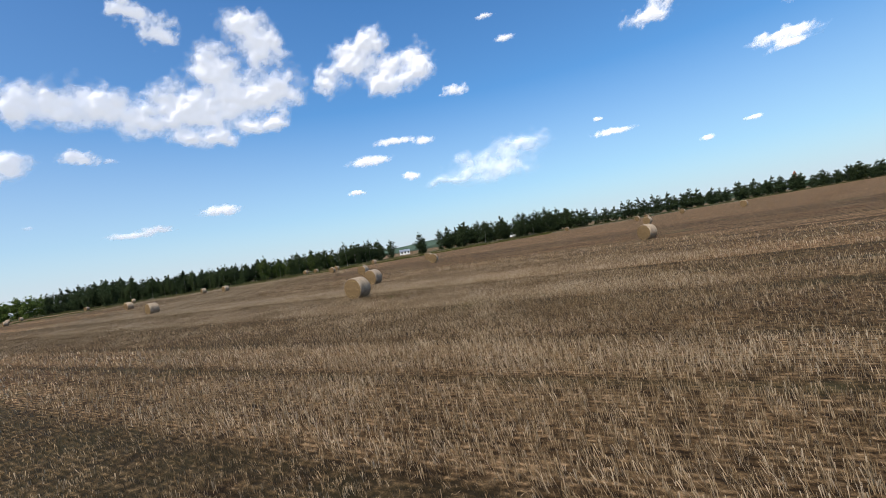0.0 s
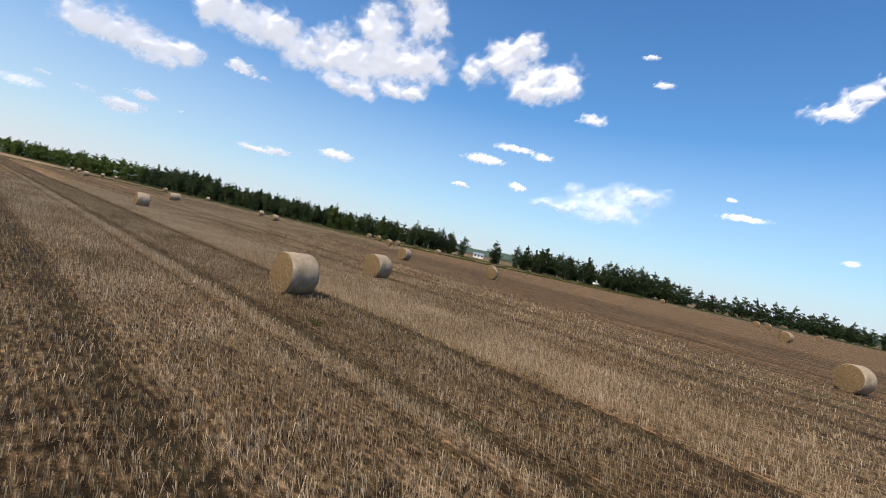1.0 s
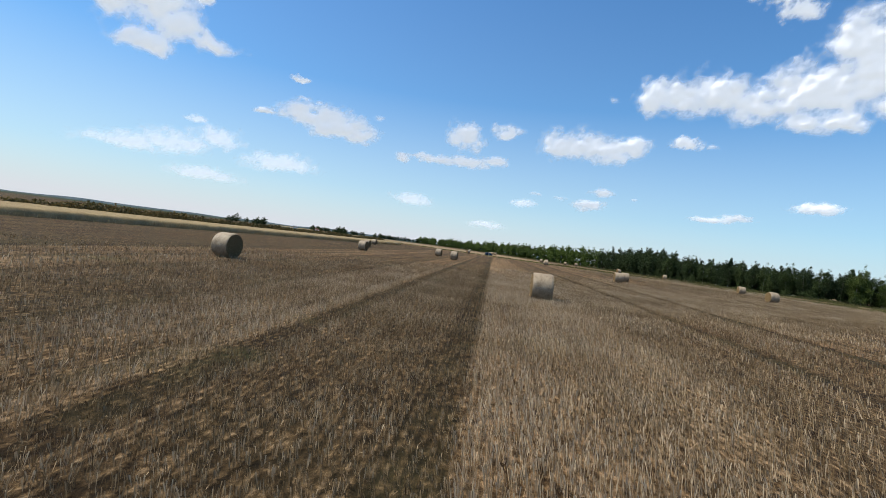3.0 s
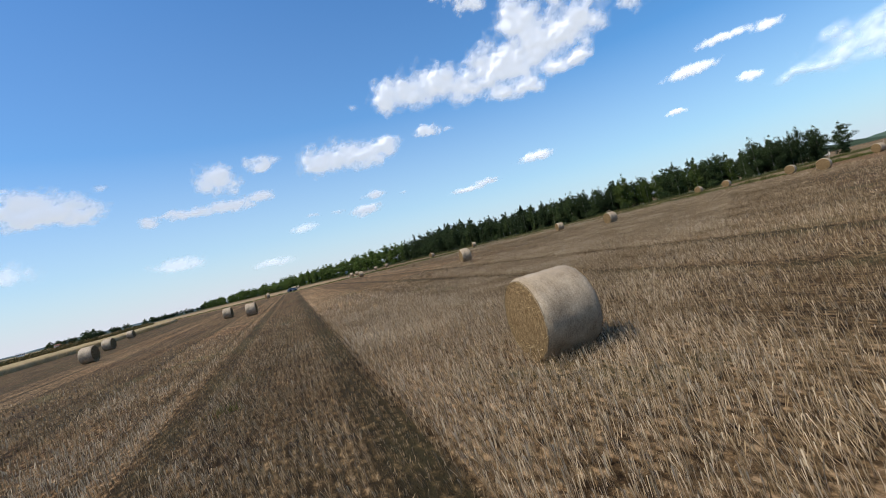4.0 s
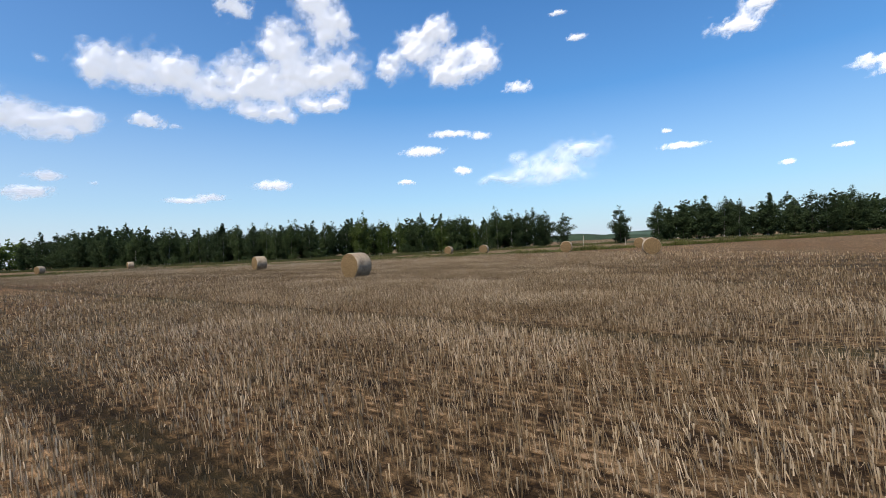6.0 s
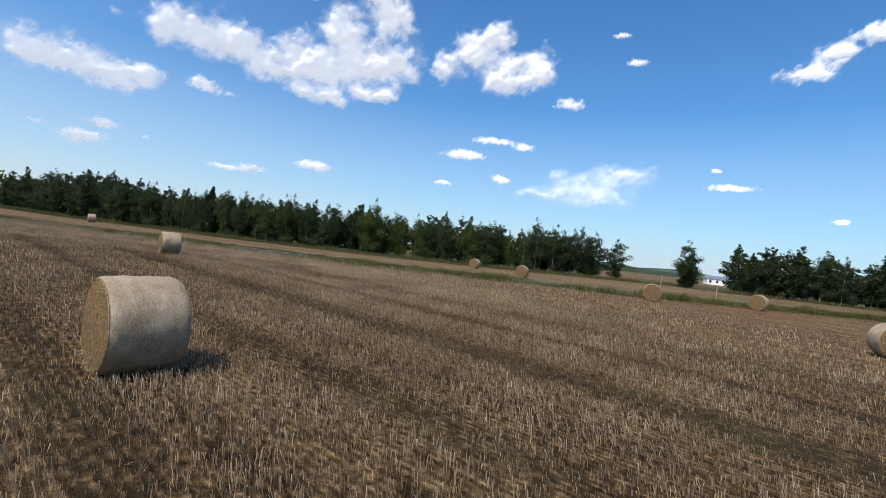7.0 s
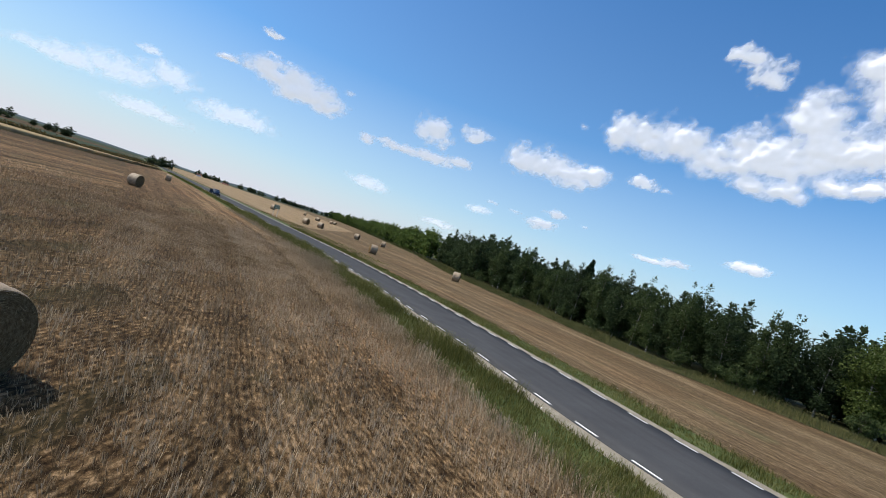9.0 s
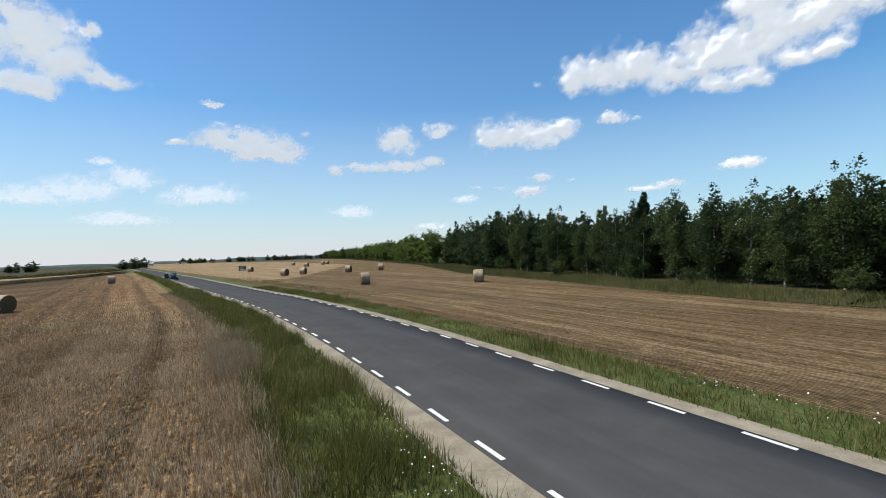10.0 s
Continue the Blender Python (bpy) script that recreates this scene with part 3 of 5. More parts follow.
def bale_meshes():
    rnd = np.random.RandomState(3)
    na, nx = 48, 16
    co, uv = [], []
    for i in range(nx + 1):
        f = i / nx
        x = (f - 0.5) * BALE_W
        edge = max(0.0, abs(f - 0.5) * 2 - 0.86) / 0.14
        r = BALE_R * (1.0 - 0.055 * edge ** 2 + 0.012 * math.cos((f - 0.5) * math.pi))
        # the outermost turns of the net stand proud
        if i in (1, 3, nx - 3, nx - 1):
            r *= 0.990
        for k in range(na):
            a = 2 * math.pi * k / na
            rr = r * (1 + 0.006 * math.sin(3 * a + 1.0) + 0.004 * math.sin(7 * a + 9 * f)) + rnd.normal(0, 0.0035)
            z = rr * math.cos(a)
            if z < -BALE_R * 0.955:
                z = -BALE_R * 0.955 + (z + BALE_R * 0.955) * 0.15
            co.append((x, rr * math.sin(a), z))
            uv.append((k / na * 5.0, f))
    faces = [(i * na + k, i * na + (k + 1) % na, (i + 1) * na + (k + 1) % na, (i + 1) * na + k) for i in range(nx) for k in range(na)]
    wrap = tri_mesh("net_wrap", co, faces, MAT_WRAP, uv, True)
    co, faces = [], []
    rings = 6
    co.append((0.035, 0, 0))
    for j in range(1, rings + 1):
        for k in range(na):
            a = 2 * math.pi * k / na
            rr = BALE_R * 0.962 * j / rings
            bulge = 0.04 * (1 - (j / rings) ** 2) + (rnd.normal(0, 0.003) + 0.008 * math.sin(2 * a + j) if j < rings else -0.006)
            z = rr * math.cos(a)
            z = max(z, -BALE_R * 0.955)
            co.append((bulge, rr * math.sin(a), z))
    quads = [(1 + (j - 1) * na + k, 1 + (j - 1) * na + (k + 1) % na, 1 + j * na + (k + 1) % na, 1 + j * na + k) for j in range(1, rings) for k in range(na)]
    me = bpy.data.meshes.new("end_face")
    tris = [(0, 1 + k, 1 + (k + 1) % na) for k in range(na)]
    me.from_pydata(co, [], [tuple(reversed(q)) for q in quads] + tris)
    me.materials.append(MAT_END)
    for f_ in me.polygons:
        f_.use_smooth = True
    # loose straws along the rims
    co, faces = [], []
    for sx in (-1, 1):
        for _ in range(420):
            a = rnd.uniform(0, 2 * math.pi)
            rr = BALE_R * rnd.uniform(0.25, 0.99) ** 0.5
            base = np.array([sx * (BALE_W / 2 - 0.01 + 0.03 * (1 - rr / BALE_R)), rr * math.sin(a), max(rr * math.cos(a), -BALE_R * 0.9)])
            t = np.array([sx * rnd.uniform(0.1, 0.6), math.cos(a) * rnd.normal(), -math.sin(a) * rnd.normal()])
            t = t / np.linalg.norm(t) * rnd.uniform(0.05, 0.14)
            w = np.cross(t, [sx, 0.3, 0.2])
            w = w / (np.linalg.norm(w) + 1e-6) * 0.004
            n0 = len(co)
            co += [base - w, base + w, base + t]
            faces.append((n0, n0 + 1, n0 + 2))
    fringe = tri_mesh("loose_straw", co, faces, MAT_STRAW)
    return wrap, me, fringe


WRAP_ME, END_ME, FRINGE_ME = bale_meshes()


def make_bale(x, y, axis_az, label):
    e = new("straw_bale")
    part("net_wrap", WRAP_ME, e, "pale net-wrapped straw side", pose(0, 0, BALE_R * 0.955))
    part("end_face", END_ME, e, "rough golden rolled straw end", pose(BALE_W / 2 - 0.004, 0, BALE_R * 0.955))
    part("end_face", END_ME, e, "rough golden rolled straw end", pose(-BALE_W / 2 + 0.004, 0, BALE_R * 0.955, 0, 0, 180))
    part("loose_straw", FRINGE_ME, e, "", pose(0, 0, BALE_R * 0.955))
    e.matrix_basis = pose(x, y, -0.005, 0, 0, 90 - axis_az)
    return tagged(e, label, "straw bale", "round straw bales on the field", "")


L_FIELD = "large round net-wrapped straw bale lying on stubble"
L_FAR = "round straw bale standing beyond the road before the wood"
bale = make_bale(5.37, 35.02, 50, L_FIELD)
BALES = [(9.04, 47.6, 46), (36.57, 38.0, 80), (26.42, 78.9, 30), (31.0, 95.0, 40), (13.87, 80.6, 44), (-16.73, 72.4, 53), (-33.4, 60.6, 62), (-59.4, 111.7, 58), (-71.0, 119.5, 60), (-64.3, 94.5, 60),
         (-82.0, 108.6, 60), (-32.13, 120.7, 56), (-35.0, 130.4, 56), (-13.5, 132.15, 52), (-22.54, 159.85, 60), (14.9, 139.6, 33), (18.9, 162.1, 36), (32.4, 163.2, 60), (-80.95, 180.4, 55), (-134.7, 204.1, 20),
         (78.5, 81.0, 100), (109.3, 81.0, 60), (113.0, 160.0, 50), (76.7, 79.0, 70), (118.0, 126.0, 60), (-112.9, 134.6, 60), (124.0, 128.0, 60), (130.0, 118.0, 60)]
for bx, by, ba in BALES:
    copy_thing(bale, pose(bx, by, -0.005, 0, 0, 90 - ba))
for bx, by, ba in [(10.2, 193.9, 40), (13.4, 181.6, 35), (-57.1, 221.2, 60), (-108.2, 253.7, 50), (-108.4, 243.4, 60), (-112.5, 229.2, 70), (-112.7, 234.0, 60), (-153.7, 244.4, 60),
                   (-177.9, 281.2, 60), (-182.0, 283.5, 40), (-196.2, 302.7, 60), (-202.6, 310.1, 65), (-215.0, 300.0, 50), (-71.0, 214.5, 30)]:
    b2 = copy_thing(bale, pose(bx, by, 0.015, 0, 0, 90 - ba))
    b2["label"] = L_FAR


# ---- stubble along the flight ----
def lattice(shape_seed):
    return np.random.RandomState(shape_seed).uniform(-1, 1, (64, 64))


_LAT = lattice(77)


def fbm(x, y, octaves=5):
    out, amp, tot = 0.0, 1.0, 0.0
    for o in range(octaves):
        xs, ys = x * 2 ** o + 13.7 * o, y * 2 ** o + 7.1 * o
        xi, yi = np.floor(xs).astype(int), np.floor(ys).astype(int)
        fx, fy = xs - xi, ys - yi
        fx, fy = fx * fx * (3 - 2 * fx), fy * fy * (3 - 2 * fy)
        a, b = _LAT[xi % 64, yi % 64], _LAT[(xi + 1) % 64, yi % 64]
        c, d = _LAT[xi % 64, (yi + 1) % 64], _LAT[(xi + 1) % 64, (yi + 1) % 64]
        out = out + amp * ((a * (1 - fx) + b * fx) * (1 - fy) + (c * (1 - fx) + d * fx) * fy)
        tot += amp
        amp *= 0.55
    return out / tot


def strip_level(u):
    return np.interp(u, _su, _sh)


def flight_points():
    ts = np.array([r[0] for r in PATH])
    xy = np.array([[r[1], r[2]] for r in PATH])
    fine_t = np.linspace(0, 10, 400)
    fx, fy = np.interp(fine_t, ts, xy[:, 0]), np.interp(fine_t, ts, xy[:, 1])
    # on past the end, along the headland
    ex = np.linspace(0, 1, 60)
    fx = np.concatenate([fx, -25 - 24 * ex])
    fy = np.concatenate([fy, 171 + 8 * ex])
    return fx, fy


def blades(base, height, lean_dir, lean, width, rnd):
    """One thin triangle for each stalk."""
    n = len(base)
    yaw = rnd.uniform(0, 2 * np.pi, n)
    w = np.stack([np.cos(yaw), np.sin(yaw), np.zeros(n)], 1) * (width / 2)[:, None]
    tip = base + np.stack([np.cos(lean_dir) * lean, np.sin(lean_dir) * lean, np.ones(n)], 1) * height[:, None]
    co = np.empty((n * 3, 3), np.float32)
    co[0::3], co[1::3], co[2::3] = base - w, base + w, tip
    return co, np.arange(n * 3).reshape(n, 3)


def tuft_blades(x, y, z, h, width, per, spread, lean, rnd):
    """Tufts of cut straw, laid over towards one side with the wind and the drill: pointed and blunt stalks by turns."""
    n = len(x) * per
    way = 2.95 + 0.9 * fbm(x * 0.22 + 11, y * 0.22 + 5, 3) + rnd.normal(0, 0.3, len(x))
    bow = np.clip(lean + 0.4 * fbm(x * 0.5 + 31, y * 0.5 + 17, 3), 0.02, 0.9)
    x, y, z, h, width, way, bow = (np.repeat(v, per) for v in (x, y, z, h, width, way, bow))
    x, y = x + rnd.normal(0, spread, n), y + rnd.normal(0, spread, n)
    h = h * rnd.uniform(0.55, 1.2, n)
    d = way + rnd.normal(0, 0.8, n)
    ln = np.abs(bow + rnd.normal(0, 0.2, n))
    up = h / np.sqrt(1 + 0.55 * ln * ln)
    top = np.stack([x + np.cos(d) * ln * up, y + np.sin(d) * ln * up, z + up], 1)
    foot = np.stack([x, y, z - 0.01], 1)
    yaw = rnd.uniform(0, 2 * np.pi, n)
    w = np.stack([np.cos(yaw), np.sin(yaw), np.zeros(n)], 1) * (width / 2)[:, None]
    blunt = (rnd.uniform(0, 1, n) < 0.5)[:, None]
    co = np.empty((n * 3, 3), np.float32)
    co[0::3] = np.where(blunt, top - w, foot - w)
    co[1::3] = np.where(blunt, top + w, foot + w)
    co[2::3] = np.where(blunt, foot, top)
    return co


def stubble():
    rnd = np.random.RandomState(11)
    fx, fy = flight_points()
    n = 1500000
    i = rnd.randint(0, len(fx), n)
    rad = 27.0 * rnd.uniform(0, 1, n) ** 1.1
    ang = rnd.uniform(0, 2 * np.pi, n)
    x, y = fx[i] + rad * np.cos(ang), fy[i] + rad * np.sin(ang)
    rd = road_dist(x, y)
    head = rd < head_width(x)
    # one tuft to a place: rows 0.14 m apart, 0.12 m along them
    iu = np.round(np.where(head, rd, x * ACR[0] + y * ACR[1]) / 0.14).astype(np.int64)
    js = np.round(np.where(head, x, x * ROW[0] + y * ROW[1]) / 0.12).astype(np.int64)
    _, first = np.unique(iu * 100003 + js + head * 10 ** 12, return_index=True)
    x, y, rd, head = x[first], y[first], rd[first], head[first]
    near = np.full(len(x), 1e9)
    for k in range(0, len(fx), 5):
        near = np.minimum(near, (x - fx[k]) ** 2 + (y - fy[k]) ** 2)
    near = np.sqrt(near)
    u = x * ACR[0] + y * ACR[1]
    q = np.where(head, rd, u)
    du = np.round(q / 0.14) * 0.14 - q + rnd.normal(0, np.where(head, 0.07, 0.024), len(x))
    g = road_y(x + 0.5) - road_y(x - 0.5)
    ln = np.sqrt(1 + g * g)
    x, y = np.where(head, x + g / ln * du, x + ACR[0] * du), np.where(head, y - du / ln, y + ACR[1] * du)
    lump = fbm(x * 1.1 + 60, y * 1.1 + 90, 4)
    lev = np.where(head, np.where(rd < 0, 0.42 + 0.5 * lump, np.interp(rd, _hu, _hh) + 0.07 + 0.6 * lump), strip_level(u) + 0.22 * lump) + rnd.normal(0, 0.08, len(x))
    ok = (np.abs(rd) > np.where(rd > 0, 6.1, 5.3)) & ((rd > 0) | (near < 15)) & (rnd.uniform(0, 1, len(x)) < np.clip(lev * 0.7 + 0.58, 0.6, 1)) & (y < 300)
    far_side = rd < 0
    z = np.where(head, 0.015, 0.0)
    h = 0.05 + 0.20 * np.clip(lev, 0, 1.1)
    h = h * np.where(rd < 0, 0.6, 1.0)
    h = h * np.where(head & ~far_side, 1.0 + 0.9 * np.clip((7.4 - rd) / 1.0, 0, 1), 1.0)
    cos, tones = [], []
    for lo, hi, per, w0, w1, spread, share in ((0.0, 5.0, 7, 0.009, 0.016, 0.024, 1.0), (5.0, 9.0, 4, 0.011, 0.019, 0.026, 1.0), (9.0, 15.0, 2, 0.017, 0.032, 0.03, 0.85), (15.0, 27.0, 1, 0.035, 0.06, 0.04, 0.4)):
        m = ok & (near >= lo) & (near < hi) & (rnd.uniform(0, 1, len(x)) < share)
        cos.append(tuft_blades(x[m], y[m], z[m], h[m], rnd.uniform(w0, w1, m.sum()), per, spread, 0.27, rnd))
        tones.append(np.repeat(np.clip(lev[m], 0, 1) - (0.0 if hi < 12 else 0.12), per * 3))
    co = np.concatenate(cos)
    me = tri_mesh("stubble", co, np.arange(len(co)).reshape(-1, 3), MAT_STUBBLE)
    me.attributes.new("ripeness", 'FLOAT', 'POINT').data.foreach_set("value", np.concatenate(tones).astype(np.float32))
    ob = new("stubble", me)
    tagged(ob, "pale cut straw stalks standing in drill rows", "stubble", kind="stuff")
    # chaff lying flat
    n = 55000
    i = rnd.randint(0, len(fx), n)
    rad = 10.0 * rnd.uniform(0, 1, n) ** 0.8
    ang = rnd.uniform(0, 2 * np.pi, n)
    x, y = fx[i] + rad * np.cos(ang), fy[i] + rad * np.sin(ang)
    rd = road_dist(x, y)
    k = rd > 5.0
    x, y, rd = x[k], y[k], rd[k]
    n = len(x)
    a = rnd.uniform(0, 2 * np.pi, n)
    ln = rnd.uniform(0.04, 0.12, n)
    z0 = rnd.uniform(0.01, 0.06, n)
    t = np.stack([np.cos(a) * ln, np.sin(a) * ln, rnd.normal(0, 0.02, n)], 1)
    w = np.stack([-np.sin(a), np.cos(a), np.zeros(n)], 1) * 0.004
    b = np.stack([x, y, z0], 1)
    co = np.empty((n * 3, 3), np.float32)
    co[0::3], co[1::3], co[2::3] = b - w, b + w, b + t
    ob = new("loose_chaff", tri_mesh("loose_chaff", co, np.arange(n * 3).reshape(n, 3), MAT_CHAFF))
    tagged(ob, "loose broken straw and chaff scattered on soil", "chaff", kind="stuff")


stubble()


# ---- verges, tall grass, wheat and maize ----
def strip_blades(name, x0, x1, o0, o1, n, h0, h1, w0, w1, mat, seed, label, cat, lean=0.55, clump=3):
    rnd = np.random.RandomState(seed)
    m = n // clump
    x = rnd.uniform(x0, x1, m)
    o = rnd.uniform(o0, o1, m)
    g = road_y(x + 0.5) - road_y(x - 0.5)
    ln = np.sqrt(1 + g * g)
    px_, py_ = x + g / ln * o, road_y(x) - o / ln
    vary = np.clip(0.74 + 1.3 * fbm(px_ * 0.55 + 20, py_ * 0.55 + 40, 4), 0.4, 1.4)
    px_, py_, vary = np.repeat(px_, clump), np.repeat(py_, clump), np.repeat(vary, clump)
    k = m * clump
    base = np.stack([px_ + rnd.normal(0, 0.05, k), py_ + rnd.normal(0, 0.05, k), np.full(k, 0.03)], 1)
    co, faces = blades(base, rnd.uniform(h0, h1, k) * vary, rnd.uniform(0, 2 * np.pi, k), np.abs(rnd.normal(0, lean, k)), rnd.uniform(w0, w1, k), rnd)
    ob = new(name, tri_mesh(name, co, faces, mat))
    return tagged(ob, label, cat, kind="stuff")


strip_blades("verge_grass", -85, 12, 3.3, 6.5, 120000, 0.20, 0.68, 0.012, 0.026, MAT_VERGE, 21, "lush green roadside grass with dry stems", "grass")
strip_blades("verge_grass", -85, 12, -5.6, -3.2, 50000, 0.12, 0.42, 0.012, 0.026, MAT_VERGE, 22, "lush green roadside grass with dry stems", "grass")
strip_blades("verge_grass", -240, -85, 3.2, 5.7, 16000, 0.25, 0.6, 0.03, 0.06, MAT_VERGE, 23, "roadside grass along the distant road", "grass")
strip_blades("verge_grass", 12, 110, 3.2, 5.8, 26000, 0.40, 0.85, 0.04, 0.09, MAT_VERGE, 24, "roadside grass along the distant road", "grass")
strip_blades("verge_grass", -14, 14, 3.5, 5.2, 20000, 0.30, 0.68, 0.015, 0.03, MAT_VERGE, 26, "lush green roadside grass with dry stems", "grass")
strip_blades("dry_grass", -85, 12, 6.1, 7.6, 24000, 0.16, 0.46, 0.012, 0.022, MAT_DRY, 25, "bleached dry grass between verge and stubble", "grass", 0.6)


strip_blades("verge_grass", -118, -60, -10.5, -5.0, 9000, 0.06, 0.2, 0.02, 0.05, MAT_VERGE, 29, "low green weeds spreading from the verge into stubble", "grass", 0.7, 3)
strip_blades("dry_grass", -45, -36, 5.8, 7.2, 6000, 0.4, 0.85, 0.012, 0.022, MAT_DRY, 27, "tall bleached grass clump beside the stubble", "grass", 0.5, 12)
strip_blades("dry_grass", -36, 8, 5.6, 6.8, 3500, 0.25, 0.6, 0.012, 0.022, MAT_DRY, 28, "bleached seed heads standing in the verge", "grass", 0.5, 14)


def daisies():
    rnd = np.random.RandomState(5)
    co, faces = [], []
    for cx, off, n in ((-29, 4.0, 30), (-26.5, 4.1, 35), (-24, 3.9, 20), (-33, 4.0, 12), (-28.5, -4.3, 34), (-25.5, -4.4, 20), (-36, -4.2, 10), (-20, -4.2, 15), (-17, 4.0, 10)):
        for _ in range(n):
            x, y, _an = road_frame(cx + rnd.normal(0, 0.9), off + rnd.normal(0, 0.28))
            z = rnd.uniform(0.3, 0.5)
            r = rnd.uniform(0.012, 0.02)
            tx, ty = rnd.normal(0, 0.3, 2)
            n0 = len(co)
            for k in range(6):
                a = k * math.pi / 3
                co.append((x + r * math.cos(a), y + r * math.sin(a), z + r * (tx * math.cos(a) + ty * math.sin(a))))
            faces.append(tuple(range(n0, n0 + 6)))
    ob = new("daisies", tri_mesh("daisies", co, faces, MAT_DAISY))
    tagged(ob, "small white daisies flowering in the verge", "flowers", kind="stuff")


daisies()

# edge of the wood, from the far end of the road to the clearing
EDGE = [(-620.0, 625.0), (-347.0, 451.0), (-176.0, 327.5), (-110.4, 279.0), (-68.5, 241.0), (-50.0, 230.0), (-32.8, 218.0), (-23.3, 212.0), (-7.2, 208.5), (16.0, 209.0), (37.5, 213.0), (70.0, 222.5)]
EDGE_R = [(70.0, 209.0), (88.0, 204.5), (125.0, 195.0), (190.0, 181.0), (275.0, 174.0), (400.0, 170.0)]


def along_line(pts, step, across=None):
    """Points at even steps along a polyline, with the way across it (or one given way for all)."""
    p = np.array(pts)
    seg = np.hypot(*np.diff(p, axis=0).T)
    cum = np.concatenate([[0], np.cumsum(seg)])
    d = np.arange(0, cum[-1], step)
    x, y = np.interp(d, cum, p[:, 0]), np.interp(d, cum, p[:, 1])
    k = np.clip(np.searchsorted(cum, d, side="right") - 1, 0, len(seg) - 1)
    tx, ty = np.diff(p, axis=0)[k].T / seg[k]
    if across:
        return np.stack([x, y, np.full_like(x, across[0]), np.full_like(x, across[1])], 1)
    return np.stack([x, y, -ty, tx], 1)


def line_sheet(name, pts, w0, w1, z, mat, label, cat, across=None):
    """A sheet of ground beside a polyline, from w0 to w1 across it."""
    q = along_line(pts, 4.0, across)
    a = np.stack([q[:, 0] + q[:, 2] * w0, q[:, 1] + q[:, 3] * w0, np.full(len(q), z)], 1)
    b = np.stack([q[:, 0] + q[:, 2] * w1, q[:, 1] + q[:, 3] * w1, np.full(len(q), z)], 1)
    n = len(q)
    i = np.arange(n - 1)
    ob = new(name, tri_mesh(name, np.concatenate([a, b]), np.stack([i, i + 1, i + n + 1, i + n], 1), mat))
    return tagged(ob, label, cat, kind="structure")


line_sheet("forest_floor", EDGE, -4.0, 60.0, 0.07, MAT_FOREST, "shaded forest floor with rough grass", "forest floor")
line_sheet("forest_floor", EDGE_R, -3.0, 60.0, 0.07, MAT_FOREST, "shaded forest floor with rough grass", "forest floor")


def line_blades(name, pts, w0, w1, n, h0, h1, wd0, wd1, mat, seed, label, cat, z=0.05, across=None):
    rnd = np.random.RandomState(seed)
    q = along_line(pts, 0.25, across)
    i = rnd.randint(0, len(q), n)
    o = rnd.uniform(w0, w1, n)
    x, y = q[i, 0] + q[i, 2] * o + rnd.normal(0, .2, n), q[i, 1] + q[i, 3] * o + rnd.normal(0, .2, n)
    vary = 0.75 + 0.25 * np.sin(x * 0.37 + np.sin(y * 0.21))
    co, faces = blades(np.stack([x, y, np.full(n, z)], 1), rnd.uniform(h0, h1, n) * vary, rnd.uniform(0, 2 * np.pi, n), np.abs(rnd.normal(0, 0.3, n)), rnd.uniform(wd0, wd1, n), rnd)
    ob = new(name, tri_mesh(name, co, faces, mat))
    return tagged(ob, label, cat, kind="stuff")


line_blades("tall_grass", EDGE[3:], -4.4, 3.5, 78000, 0.35, 1.0, 0.015, 0.032, MAT_TALL, 31, "tall unmown olive grass along the wood", "grass")
line_blades("tall_grass", EDGE[:4], -3.5, 3.0, 12000, 0.6, 1.2, 0.08, 0.14, MAT_TALL, 32, "tall unmown olive grass along the wood", "grass")
line_blades("tall_grass", EDGE_R, -3.5, 2.0, 12000, 0.5, 1.1, 0.08, 0.14, MAT_TALL, 33, "tall unmown olive grass along the wood", "grass")

WHEAT = [(-54.0, 20.0), (-68.0, 52.0), (-88.0, 82.0), (-106.0, 112.0), (-128.0, 148.0), (-160.0, 186.0), (-200.0, 216.0)]


def wheat_stand(pts, depth, h):
    """Standing crop: an uneven top and a steep ragged front of stalks."""
    q = along_line(pts, 0.8, (-0.85, 0.527))
    n = len(q)
    prof = ((-0.2, 0.0), (0.25, 0.5), (0.8, 0.85), (1.7, 0.98), (4.0, 1.0), (12.0, 1.0), (depth, 1.0))
    co = []
    for k, (w, f) in enumerate(prof):
        wob = 0.35 * fbm(q[:, 0] * 0.4 + 5 + 0.1 * k, q[:, 1] * 0.4 + 3, 4)
        z = h * f * (1 + 0.10 * fbm(q[:, 0] * 0.5 + 9 * k, q[:, 1] * 0.5, 3))
        co.append(np.stack([q[:, 0] + q[:, 2] * (w + wob), q[:, 1] + q[:, 3] * (w + wob), z], 1))
    i = np.arange(n - 1)
    faces = np.concatenate([np.stack([i + k * n, i + 1 + k * n, i + 1 + (k + 1) * n, i + (k + 1) * n], 1) for k in range(len(prof) - 1)])
    ob = new("wheat_crop", tri_mesh("wheat_crop", np.concatenate(co), faces, MAT_FAR_STRAW, smooth=True))
    return tagged(ob, "dense ripe wheat left standing beside the stubble", "wheat", kind="structure")


